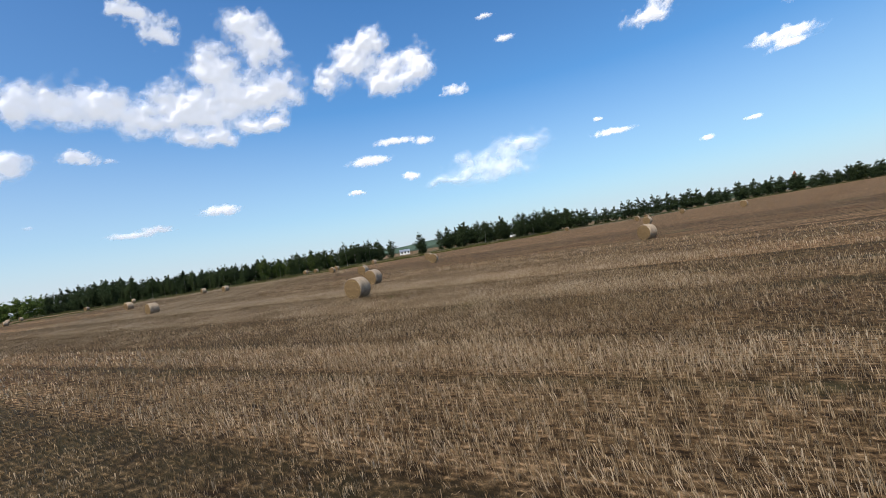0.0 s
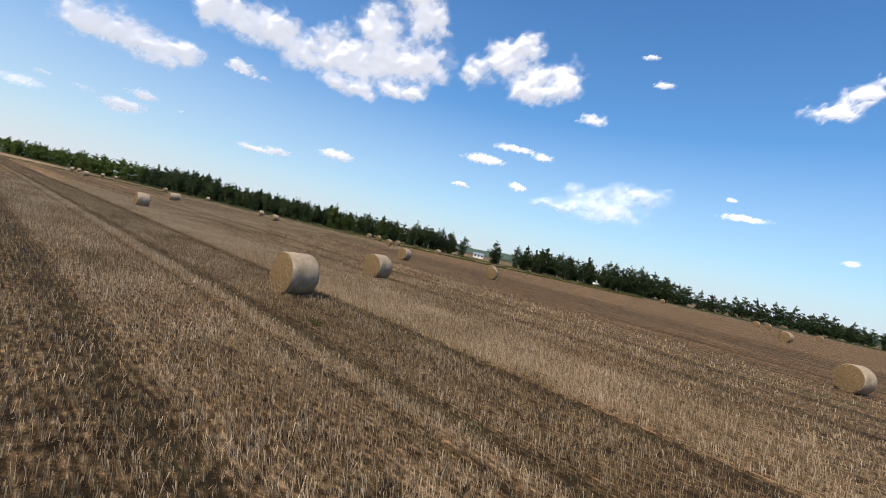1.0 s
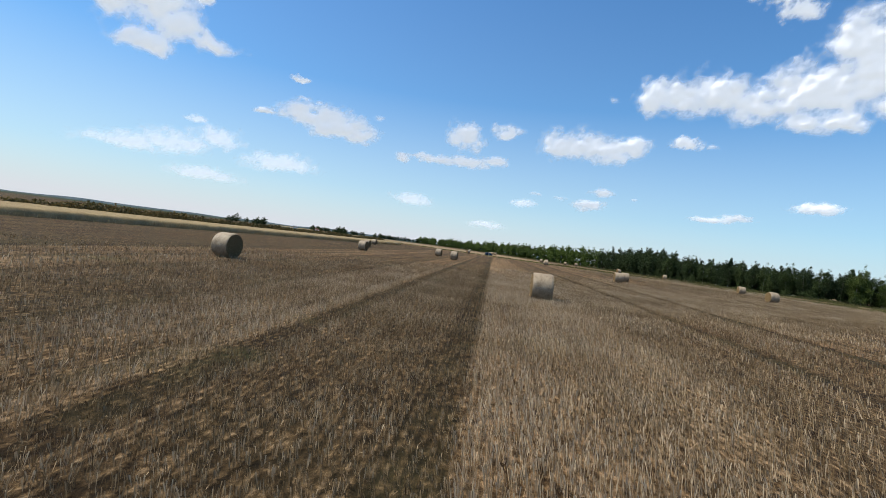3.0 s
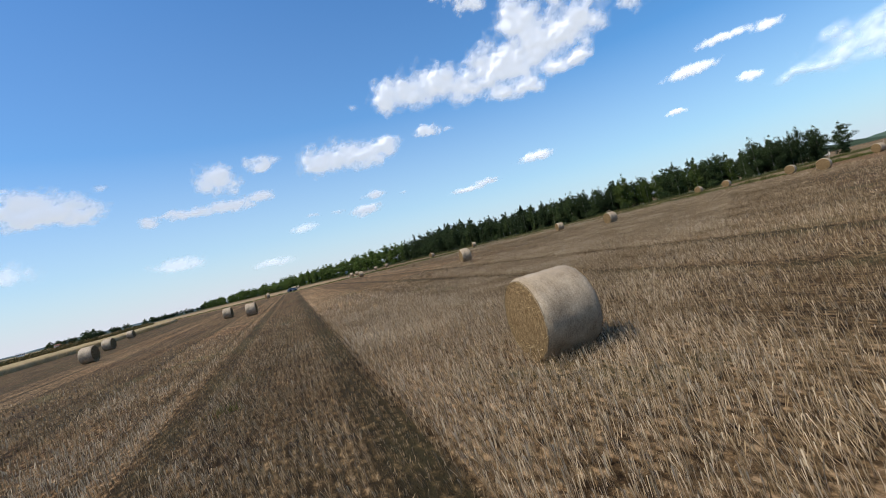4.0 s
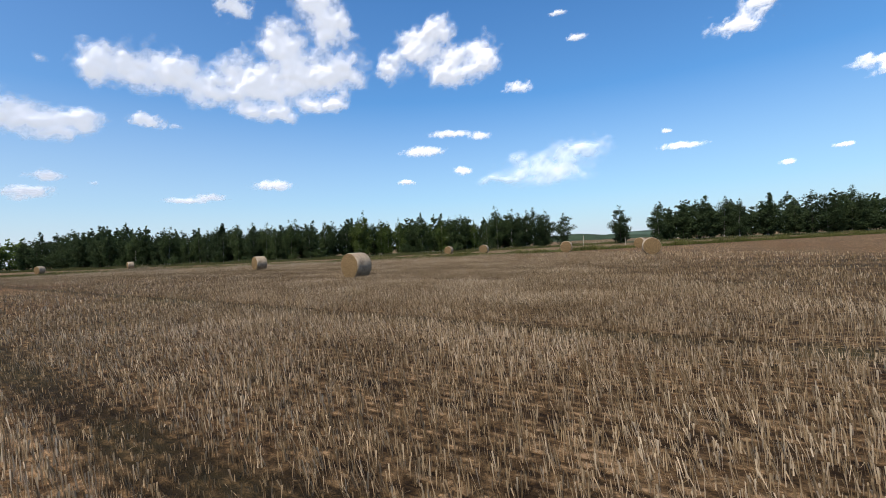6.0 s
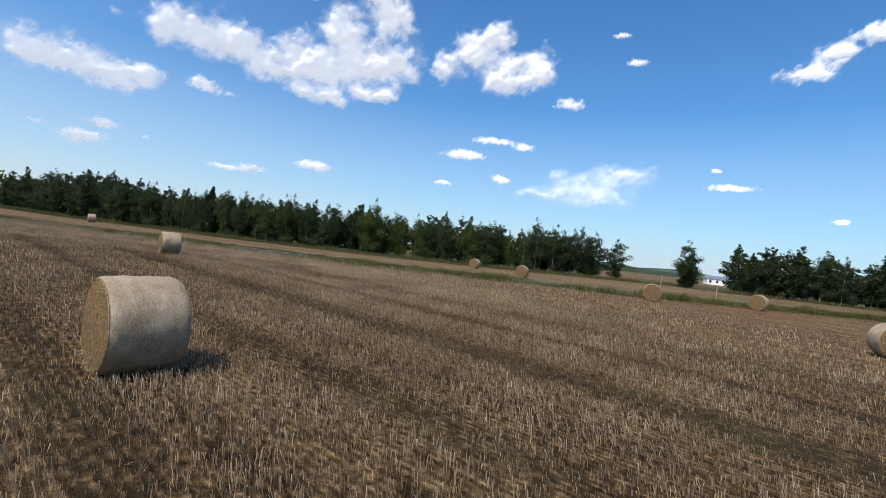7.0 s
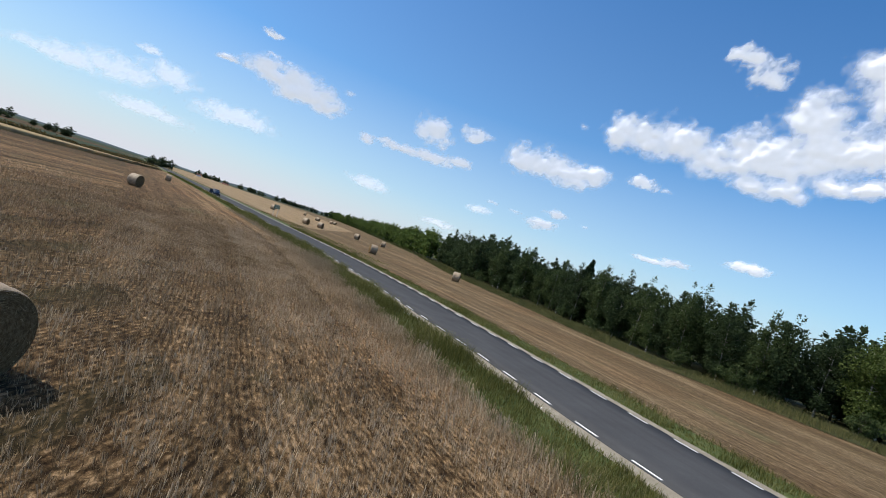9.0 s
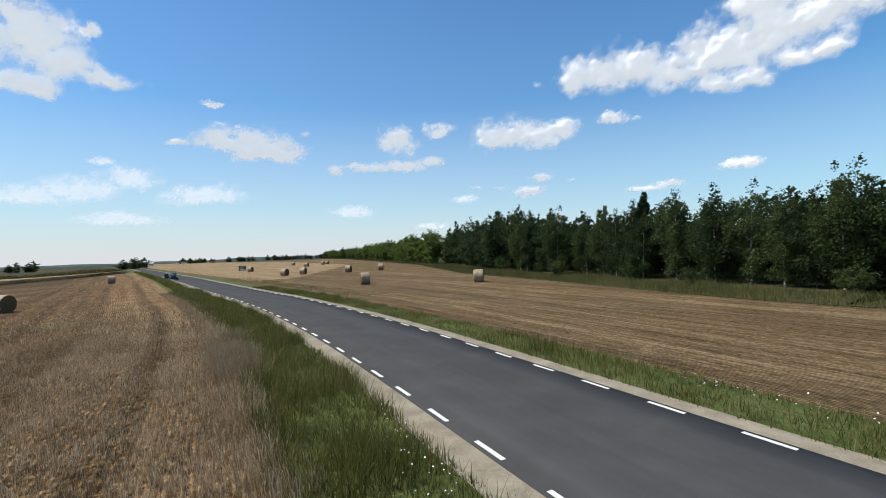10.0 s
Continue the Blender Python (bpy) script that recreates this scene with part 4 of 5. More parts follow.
wheat_stand(WHEAT, 46.0, 0.95)
line_blades("standing_wheat", WHEAT, 0.2, 1.6, 42000, 0.55, 1.12, 0.03, 0.07, MAT_WHEAT, 34, "ripe standing wheat left uncut", "wheat", 0.0, (-0.85, 0.527))
line_blades("standing_wheat", WHEAT, 1.2, 44.0, 20000, 0.98, 1.12, 0.10, 0.25, MAT_WHEAT, 36, "ripe standing wheat left uncut", "wheat", 0.0, (-0.85, 0.527))
HEDGE = [(x - 39, y + 22) for x, y in WHEAT]
line_sheet("scrubland", HEDGE, -1.0, 1400.0, 0.04, MAT_MEADOW, "rough dark ground behind the shrubs", "field", (-0.85, 0.527))


# ---- trees ----
def tube(path, radii, sides, co, faces):
    n0 = len(co)
    path = [Vector(p) for p in path]
    for i, (p, r) in enumerate(zip(path, radii)):
        d = (path[min(i + 1, len(path) - 1)] - path[max(i - 1, 0)]).normalized()
        a = d.orthogonal().normalized()
        b = d.cross(a)
        for k in range(sides):
            t = 2 * math.pi * k / sides
            co.append(tuple(p + (a * math.cos(t) + b * math.sin(t)) * r))
    for i in range(len(path) - 1):
        for k in range(sides):
            faces.append((n0 + i * sides + k, n0 + i * sides + (k + 1) % sides, n0 + (i + 1) * sides + (k + 1) % sides, n0 + (i + 1) * sides + k))


def leaf_cloud(centres, radii, counts, size, rnd, droop=0.0):
    pts = []
    for c, r, n in zip(centres, radii, counts):
        v = rnd.normal(0, 1, (n, 3))
        v /= np.linalg.norm(v, axis=1)[:, None]
        v *= (rnd.uniform(0.15, 1, n) ** 0.45)[:, None]
        p = np.array(c) + v * np.array(r)
        p[:, 2] -= droop * np.abs(v[:, 0] * v[:, 1])
        pts.append(p)
    p = np.concatenate(pts)
    n = len(p)
    a = rnd.normal(0, 1, (n, 3))
    a /= np.linalg.norm(a, axis=1)[:, None]
    b = np.cross(a, rnd.normal(0, 1, (n, 3)))
    b /= np.linalg.norm(b, axis=1)[:, None]
    s = (size * rnd.uniform(0.6, 1.3, n))[:, None]
    co = np.empty((n * 3, 3), np.float32)
    co[0::3], co[1::3], co[2::3] = p - a * s * 0.5 - b * s * 0.3, p + a * s * 0.5 - b * s * 0.3, p + b * s * 0.75
    return co, np.arange(n * 3).reshape(n, 3)


def shrub_belt(pts, n, w1, seed):
    """Waist-high to head-high rusty green shrubs, in uneven clumps."""
    rnd = np.random.RandomState(seed)
    q = along_line(pts, 0.5)
    i = rnd.randint(0, len(q), n)
    o = rnd.uniform(0, w1, n)
    x, y = q[i, 0] + q[i, 2] * o, q[i, 1] + q[i, 3] * o
    hh = 1.55 + 0.9 * fbm(x * 0.06 + 4, y * 0.06 + 7, 3) + rnd.normal(0, 0.15, n)
    centres = np.stack([x, y, hh * 0.5], 1)
    radii = np.stack([hh * 0.85, hh * 0.85, hh * 0.62], 1)
    co, faces = leaf_cloud(centres, radii, [46] * n, 0.42, rnd)
    ob = new("shrub_belt", tri_mesh("shrub_belt", co, faces, MAT_MAIZE))
    return tagged(ob, "rusty green shrubs and weeds behind the wheat", "shrubs", kind="stuff")


shrub_belt(HEDGE, 900, 10.0, 35)


def make_tree(name, kind, h, seed, leaf_n, leaf_size, leaf_mat, bark_mat, label):
    rnd = np.random.RandomState(seed)
    root = new(name)
    co, faces = [], []
    bend = rnd.normal(0, 0.03 * h, 2)
    spine = [(bend[0] * f * f, bend[1] * f * f, -0.1 + h * f) for f in (0, .1, .25, .4, .55, .7, .85, .97)]
    r0 = 0.007 * h + 0.02
    tube(spine, [r0 * 1.35, r0, r0 * .85, r0 * .7, r0 * .52, r0 * .36, r0 * .2, r0 * .06], 7, co, faces)
    centres, radii, weights = [], [], []

    def at(f):
        return np.array([bend[0] * f * f, bend[1] * f * f, h * f])

    if kind == "spruce":
        for lev in np.linspace(0.1, 0.97, 24):
            rr = 0.21 * h * (1 - lev) ** 0.8 + 0.05
            m = 7
            for k in range(m):
                a = 2 * math.pi * (k + rnd.uniform(0, 1)) / m
                d = np.array([math.cos(a), math.sin(a), rnd.uniform(-0.5, 0.15)]) * rnd.uniform(0.7, 1.15)
                e = at(lev) + d * rr
                tube([tuple(at(lev)), tuple(e)], [0.02, 0.006], 3, co, faces)
                centres.append(at(lev) + d * rr * 0.62)
                radii.append((rr * 0.48, rr * 0.48, 0.07 * h * (1.15 - lev)))
                weights.append(rr + 0.1)
    else:
        low = {"birch": 0.15, "alder": 0.06, "bush": 0.03}[kind]
        wide = {"birch": 0.17, "alder": 0.21, "bush": 0.42}[kind]
        nl = 16 if leaf_n < 2000 else {"birch": 30, "alder": 30, "bush": 16}[kind]
        for k in range(nl):
            f = low + (0.97 - low) * (k + rnd.uniform(0, 1)) / nl
            g = (f - low) / (1 - low)
            rr = wide * h * (0.30 + 0.95 * math.sin(math.pi * (0.14 + 0.80 * g))) * rnd.uniform(0.5, 1.15)
            a = 2.4 * k + rnd.uniform(-.6, .6)
            up = rnd.uniform(0.25, 0.75)
            s0 = at(max(0.05, f - 0.10))
            e = s0 + np.array([math.cos(a) * rr, math.sin(a) * rr, up * rr])
            mid = (s0 + e) / 2 + np.array([0, 0, 0.08 * rr])
            tube([tuple(s0), tuple(mid), tuple(e)], [0.035 * (1.2 - g), 0.022 * (1.2 - g), 0.006], 4, co, faces)
            for c, sc in ((e, 0.42), (mid, 0.5), (s0 * 0.35 + e * 0.65, 0.45)):
                q = (0.40 + 0.22 * (1 - g)) * rr * sc * 1.5 + 0.022 * h
                c = c + rnd.normal(0, 0.012 * h, 3)
                centres.append(c)
                radii.append((q, q, q * (1.15 if kind == "birch" else 0.85)))
                weights.append(q * q)
        for k in range(7):
            f = rnd.uniform(0.84, 1.04)
            centres.append(at(f) + rnd.normal(0, 0.02 * h, 3) * (1, 1, 0.3))
            radii.append((0.036 * h, 0.036 * h, 0.065 * h))
            weights.append((0.04 * h) ** 2)
    weights = np.array(weights) / sum(weights)
    lc, lf = leaf_cloud(centres, radii, np.maximum(3, (weights * leaf_n)).astype(int), leaf_size, rnd, 0.03 * h if kind == "birch" else 0.0)
    if leaf_n >= 2000:
        # the dense inside of the crown
        ic, _f = leaf_cloud(centres, [tuple(0.5 * v for v in r) for r in radii], np.maximum(1, (weights * leaf_n * 0.14)).astype(int), leaf_size * 1.9, rnd)
        lc = np.concatenate([lc, ic])
        lf = np.arange(len(lc)).reshape(-1, 3)
    part("trunk", tri_mesh("trunk", co, faces, bark_mat, smooth=True), root, "pale birch trunk and limbs" if bark_mat is MAT_BIRCH_BARK else "dark trunk and limbs")
    part("crown", tri_mesh("crown", lc, lf, leaf_mat), root)
    return tagged(root, label, "tree", "trees of the wood")


L_BIRCH = "slender birch with white trunk and loose green crown"
L_PALE = "light green birch with a full leafy crown"
L_DARK = "dense dark green broadleaf tree at the wood edge"
L_SPRUCE = "tall dark spruce with a pointed top"
L_YOUNG = "young light green birch in a dense stand"
L_BUSH = "low dark green shrub at the wood edge"
PROTO = {}
for key, kind, h, seed, n, s, lm, bk, lab in (
        ("b1", "birch", 10.0, 1, 6600, 0.155, MAT_BIRCH_LEAF, MAT_BIRCH_BARK, L_BIRCH), ("b2", "birch", 10.0, 2, 6600, 0.155, MAT_BIRCH_LEAF, MAT_BIRCH_BARK, L_BIRCH), ("b3", "birch", 10.0, 3, 6600, 0.155, MAT_DARK_LEAF, MAT_BIRCH_BARK, L_BIRCH),
        ("d1", "alder", 9.5, 4, 5200, 0.19, MAT_DARK_LEAF, MAT_BARK, L_DARK), ("d2", "alder", 9.5, 5, 5200, 0.19, MAT_DARK_LEAF, MAT_BARK, L_DARK), ("d3", "alder", 9.5, 6, 5200, 0.19, MAT_BIRCH_LEAF, MAT_BARK, L_DARK),
        ("p1", "birch", 9.6, 31, 6600, 0.155, MAT_PALE_LEAF, MAT_BIRCH_BARK, L_PALE), ("p2", "birch", 10.0, 32, 6600, 0.155, MAT_PALE_LEAF, MAT_BIRCH_BARK, L_PALE),
        ("s1", "spruce", 11.0, 7, 4500, 0.25, MAT_NEEDLE, MAT_BARK, L_SPRUCE), ("y1", "birch", 8.0, 8, 1000, 0.44, MAT_LIGHT_LEAF, MAT_BIRCH_BARK, L_YOUNG), ("y2", "alder", 8.0, 9, 1000, 0.44, MAT_LIGHT_LEAF, MAT_BARK, L_YOUNG),
        ("f1", "alder", 9.5, 10, 1300, 0.42, MAT_DARK_LEAF, MAT_BARK, L_DARK), ("f2", "birch", 9.5, 12, 1200, 0.42, MAT_DARK_LEAF, MAT_BARK, L_DARK), ("f3", "spruce", 10.5, 13, 1100, 0.5, MAT_NEEDLE, MAT_BARK, L_SPRUCE),
        ("m1", "alder", 9.5, 21, 2600, 0.26, MAT_DARK_LEAF, MAT_BARK, L_DARK), ("m2", "birch", 9.5, 22, 2400, 0.26, MAT_DARK_LEAF, MAT_BARK, L_DARK), ("u1", "bush", 2.6, 14, 2200, 0.12, MAT_BIRCH_LEAF, MAT_BARK, L_BUSH)):
    PROTO[key] = [make_tree("tree" if kind != "bush" else "shrub", kind, h, seed, n, s, lm, bk, lab), False]


def plant(key, x, y, scale, yaw, z=0.05, tilt=0.0, wide=1.0):
    proto = PROTO[key]
    if not proto[1]:
        proto[1] = True
        ob = proto[0]
    else:
        ob = copy_thing(proto[0], Matrix())
    ob.matrix_basis = pose(x, y, z, tilt, 0, yaw) @ Matrix.Diagonal((scale * wide, scale * wide, scale, 1))
    return ob


rt = random.Random(17)


def plant_line(pts, x_from, x_to, step, rows, keys, row_gap, base, jitter, skip=0.0, start=0.8, girth=1.0):
    for r in range(rows):
        for x, y, nx, ny in along_line(pts, step):
            if not x_from <= x < x_to or rt.random() < skip:
                continue
            o = start + r * row_gap + rt.uniform(-1, 1) * jitter
            jx, jy = rt.uniform(-.45, .45) * step, rt.uniform(-.3, .3) * step
            sc = base * rt.uniform(0.78, 1.12) * (1.0 + 0.05 * r)
            plant(rt.choice(keys), x + nx * o + jx, y + ny * o + jy, sc, rt.uniform(0, 360), wide=girth * rt.uniform(0.88, 1.12))


def far_wood(pts, x_from, x_to, step, rows, keys, row_gap, base, jitter, start):
    """Trees too many and too far to tell apart, joined: one mesh of crowns and trunks for each kind of leaf."""
    packs = {}
    for r in range(rows):
        for x, y, nx, ny in along_line(pts, step):
            if not x_from <= x < x_to:
                continue
            o = start + r * row_gap + rt.uniform(-1, 1) * jitter
            sc = base * rt.uniform(0.78, 1.12) * (1.0 + 0.05 * r)
            m = pose(x + nx * o + rt.uniform(-.45, .45) * step, y + ny * o + rt.uniform(-.3, .3) * step, 0.05, 0, 0, rt.uniform(0, 360))
            rot, loc = np.array(m.to_3x3()) * sc * np.array([1.35, 1.35, 1.0]), np.array(m.translation)
            for child in PROTO[rt.choice(keys)][0].children:
                me = child.data
                co = np.empty(len(me.vertices) * 3, np.float32)
                me.vertices.foreach_get("co", co)
                ix = np.empty(len(me.loops), np.int32)
                me.loops.foreach_get("vertex_index", ix)
                size = 3 if child.name.startswith("crown") else 4
                packs.setdefault((me.materials[0].name, size), []).append((co.reshape(-1, 3) @ rot.T + loc, ix.reshape(-1, size)))
    for (mat_name, size), items in packs.items():
        base_i, cos, fcs = 0, [], []
        for co, fc in items:
            cos.append(co)
            fcs.append(fc + base_i)
            base_i += len(co)
        ob = new("background_wood", tri_mesh("background_wood", np.concatenate(cos), np.concatenate(fcs), bpy.data.materials[mat_name]))
        tagged(ob, "dense background trees deeper in the wood", "wood", kind="stuff")


plant_line(EDGE, -71, -9, 2.5, 1, ["b1", "b2", "b3", "d1", "b3", "d2", "b1"], 3.4, 0.88, 1.1, 0.06, 6.3)
plant_line(EDGE, -9, 29.5, 2.6, 1, ["p1", "p2", "p1", "b2", "p2", "d3"], 3.4, 0.95, 1.1, 0.06, 5.6)
plant_line(EDGE, 32, 56, 2.6, 1, ["b3", "d1", "d2", "b3", "b1"], 3.4, 1.02, 1.1, 0.06, 5.2)
plant_line(EDGE, -71, 55, 3.9, 1, ["m1", "m2", "m1", "m2"], 4.2, 0.92, 1.4, 0.0, 10.4)
plant("s1", -40.0, 231.0, 0.95, 40, wide=1.25)
# the lone tree in the gap
plant("d1", 66.6, 214.5, 1.08, 80, wide=1.1)
plant("d2", 68.0, 215.5, 0.85, 10)
plant_line(EDGE, -114, -71, 4.0, 2, ["m1", "m2", "m2", "m1", "f3"], 4.8, 1.12, 1.5, 0.0, 4.8)
plant_line(EDGE_R, 74.5, 133, 2.9, 1, ["m1", "m2", "b3", "m2"], 4.4, 1.13, 1.5, 0.05, 1.0, 1.2)
far_wood(EDGE, -71, -9, 4.6, 2, ["m1", "m2", "m2"], 3.6, 0.86, 1.8, 13.6)
far_wood(EDGE, -9, 53, 4.2, 2, ["f1", "f2", "f2"], 3.6, 0.90, 1.8, 13.6)
far_wood(EDGE, -114, -71, 4.4, 2, ["f1", "f2", "f1"], 4.8, 1.15, 1.5, 14.0)
far_wood(EDGE, -350, -114, 6.8, 2, ["y1", "y2", "y1"], 5.4, 1.26, 1.7, 3.5)
far_wood(EDGE, -620, -350, 11.0, 2, ["y1", "y2"], 5.6, 1.35, 1.9, 3.5)
far_wood(EDGE_R, 78, 143, 5.0, 2, ["f1", "f2", "f1", "f2"], 4.4, 1.08, 1.5, 5.4)
far_wood(EDGE_R, 131, 400, 4.0, 1, ["f1", "f2", "f1"], 5.0, 0.98, 1.6, 1.0)
for x, y, nx, ny in along_line(EDGE, 10.5):
    if -70 < x < 54:
        o = rt.uniform(1.5, 5.6)
        plant("u1", x + nx * o + rt.uniform(-2, 2), y + ny * o, rt.uniform(0.6, 1.2), rt.uniform(0, 360))
# single trees and groves in the distance
for az, dist, key, sc, n, spread in ((-72.7, 330, "f1", 0.8, 3, 7), (-71.6, 345, "f2", 0.8, 4, 14), (-66.5, 680, "f1", 0.85, 12, 50), (-65.0, 680, "f2", 0.8, 8, 40), (-60.0, 700, "f1", 0.85, 20, 90), (-56.0, 700, "f2", 0.85, 18, 80),
                                     (-80.5, 400, "f1", 0.8, 4, 16), (-84.5, 380, "f1", 0.8, 3, 10), (-82.0, 390, "f2", 0.6, 3, 16), (52.0, 420, "f1", 1.2, 5, 60), (59.0, 400, "f2", 1.25, 8, 90)):
    for k in range(n):
        a = radians(az) + rt.uniform(-1, 1) * spread / dist * 0.5
        d = dist + rt.uniform(-8, 8)
        plant(key, -24.5 + d * math.sin(a), 172.5 + d * math.cos(a) if az < 0 else 8 + d * math.cos(a), sc * rt.uniform(0.6, 1.0), rt.uniform(0, 360), 0.0, 0.0, 2.1)


for proto, used in PROTO.values():
    if not used:
        for o in (*proto.children_recursive, proto):
            bpy.data.objects.remove(o)


# ---- distance: low wooded ridges ----
def ridge(name, az0, az1, dist, h, col, seed, label):
    rnd = np.random.RandomState(seed)
    n = 160
    az = np.radians(np.linspace(az0, az1, n))
    prof = np.convolve(rnd.normal(0, 1, n + 20), np.hanning(21), 'valid')[:n] * 0.10
    fine_ = np.abs(rnd.normal(0, 0.035, n))
    edge = np.clip(np.minimum(np.arange(n), np.arange(n)[::-1]) / 12.0, 0, 1)
    top = h * np.clip(0.8 + prof + fine_, 0.2, 1.5) * edge
    cx, cy = -15.0, 110.0
    co = []
    for k, (rr, zz) in enumerate(((0.0, 0.0), (25.0, 0.75), (70.0, 1.0), (400.0, 0.95))):
        co.append(np.stack([cx + (dist + rr) * np.sin(az), cy + (dist + rr) * np.cos(az), top * zz - (0.3 if zz == 0 else 0)], 1))
    co = np.concatenate(co)
    i = np.arange(n - 1)
    faces = np.concatenate([np.stack([i + k * n, i + 1 + k * n, i + 1 + (k + 1) * n, i + (k + 1) * n], 1) for k in range(3)])
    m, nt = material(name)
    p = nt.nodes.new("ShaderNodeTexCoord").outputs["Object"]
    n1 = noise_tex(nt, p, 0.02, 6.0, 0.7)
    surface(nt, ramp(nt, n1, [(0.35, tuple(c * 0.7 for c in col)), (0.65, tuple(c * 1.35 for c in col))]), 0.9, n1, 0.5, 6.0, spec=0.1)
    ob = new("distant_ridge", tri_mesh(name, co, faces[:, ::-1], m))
    return tagged(ob, label, "distant woods", kind="structure")


# west and mid ridges: blue distance haze is mixed into the base colour
ridge("ridge_west", -110, -42, 1500, 6, (0.055, 0.075, 0.085), 41, "wooded ridge on the horizon, tinted blue-green for haze")
ridge("ridge_mid", -62, 20, 1900, 6.5, (0.075, 0.10, 0.115), 42, "wooded ridge on the horizon, tinted blue-green for haze")
ridge("ridge_east", 6, 80, 1300, 16, (0.05, 0.075, 0.055), 43, "distant dark green wooded rise")
ridge("ridge_clearing", 18, 72, 900, 9, (0.03, 0.045, 0.025), 44, "distant dark green wooded rise")


# ---- clouds: fair-weather cumulus, far behind everything ----
def cloud_material(name, cover, soft, glow=0.52):
    m, nt = material(name)
    tc = nt.nodes.new("ShaderNodeTexCoord")
    at_ = node(nt, "ShaderNodeAttribute", attribute_name="thickness").outputs["Fac"]
    n1 = noise_tex(nt, tc.outputs["Object"], 0.008 if cover > 0.9 else 0.005, 7.0 if cover > 0.9 else 3.0, 0.62)
    f = mathn(nt, 'ADD', at_, mathn(nt, 'MULTIPLY', mathn(nt, 'SUBTRACT', n1, 0.5), 0.64 if cover > 0.9 else 0.4))
    al = node(nt, "ShaderNodeMapRange", {0: f, 1: 0.02, 2: soft, 3: 0.0, 4: cover})
    al.interpolation_type = 'SMOOTHSTEP'
    df = node(nt, "ShaderNodeBsdfDiffuse", {0: (0.79, 0.775, 0.81, 1)})
    # added emission stands in for sunlight scattered inside the cloud
    em = node(nt, "ShaderNodeEmission", {0: (0.95, 0.95, 1.0, 1), 1: glow})
    add = node(nt, "ShaderNodeAddShader", {0: df.outputs[0], 1: em.outputs[0]})
    tr = nt.nodes.new("ShaderNodeBsdfTransparent")
    mx = node(nt, "ShaderNodeMixShader", {0: al.outputs[0], 1: tr.outputs[0], 2: add.outputs[0]})
    o = nt.nodes.new("ShaderNodeOutputMaterial")
    nt.links.new(mx.outputs[0], o.inputs[0])
    return m


MAT_CLOUD = cloud_material("cumulus", 1.0, 0.76)
MAT_WISP = cloud_material("wispy_cloud", 0.6, 1.1)
MAT_VEIL = cloud_material("thin_cloud", 0.75, 0.9, 0.75)
CLOUD_R, CLOUD_C = 4700.0, Vector((-10.0, 90.0, 0.0))


def cloud(lobes, label, mat=None, rag=1.0):
    """A cloud from rounded lobes (azimuth, height, half widths, all in degrees)."""
    L = np.array(lobes, float)
    step = 0.22 if L[:, 2].max() > 1.6 else 0.13
    a0, a1 = (L[:, 0] - L[:, 2] * 1.5).min(), (L[:, 0] + L[:, 2] * 1.5).max()
    e0, e1 = (L[:, 1] - L[:, 3] * 1.7).min(), (L[:, 1] + L[:, 3] * 1.7).max()
    A, E = np.meshgrid(np.arange(a0, a1, step), np.arange(max(0.4, e0), e1, step))
    size = np.clip(L[:, 3].max(), 0.5, 3.0)
    k = 0.75 / size
    da = fbm(A * k + 3.1, E * k * 1.3 + 8.2) * size * 1.0 * rag
    de = fbm(A * k + 41.7, E * k * 1.3 + 2.6) * size * 0.8 * rag
    pile = np.zeros(A.shape)
    for la, le, ra, re in lobes:
        ev = E + de - le
        d = np.sqrt(((A + da - la) / ra) ** 2 + (ev / np.where(ev < 0, re * 0.85, re * 1.1)) ** 2)
        pile += np.exp(7.0 * np.clip(1.06 - d, -3, 2))
    best = np.log(pile + 1e-9) / 7.0
    th = best + 0.34 * fbm(A * k * 2.1 + 5, E * k * 2.6 + 3) + 0.26 * fbm(A * k * 5.5, E * k * 6.5)
    # roundness: the middle stands nearer than the rim
    bulge = np.clip(th + 0.1, 0, 1) ** 0.8 * size * 18.0 + 7.0 * size * fbm(A * k * 2.4, E * k * 2.9, 5) * np.clip(th * 2.5, 0, 1)
    r = CLOUD_R - bulge
    ar, er = np.radians(A), np.radians(E)
    co = np.stack([CLOUD_C.x + r * np.sin(ar) * np.cos(er), CLOUD_C.y + r * np.cos(ar) * np.cos(er), r * np.sin(er)], 2)
    ny, nx = A.shape
    idx = np.arange(ny * nx).reshape(ny, nx)
    quads = np.stack([idx[:-1, :-1], idx[:-1, 1:], idx[1:, 1:], idx[1:, :-1]], 2).reshape(-1, 4)
    keep = (th.ravel()[quads] > -0.24).any(axis=1)
    quads = quads[keep]
    used = np.unique(quads)
    remap = np.zeros(ny * nx, int)
    remap[used] = np.arange(len(used))
    me = tri_mesh("cloud", co.reshape(-1, 3)[used], remap[quads], mat or MAT_CLOUD, smooth=True)
    att = me.attributes.new("thickness", 'FLOAT', 'POINT')
    att.data.foreach_set("value", th.ravel()[used].astype(np.float32))
    ob = new("cloud", me)
    return tagged(ob, label, "cloud", kind="structure")


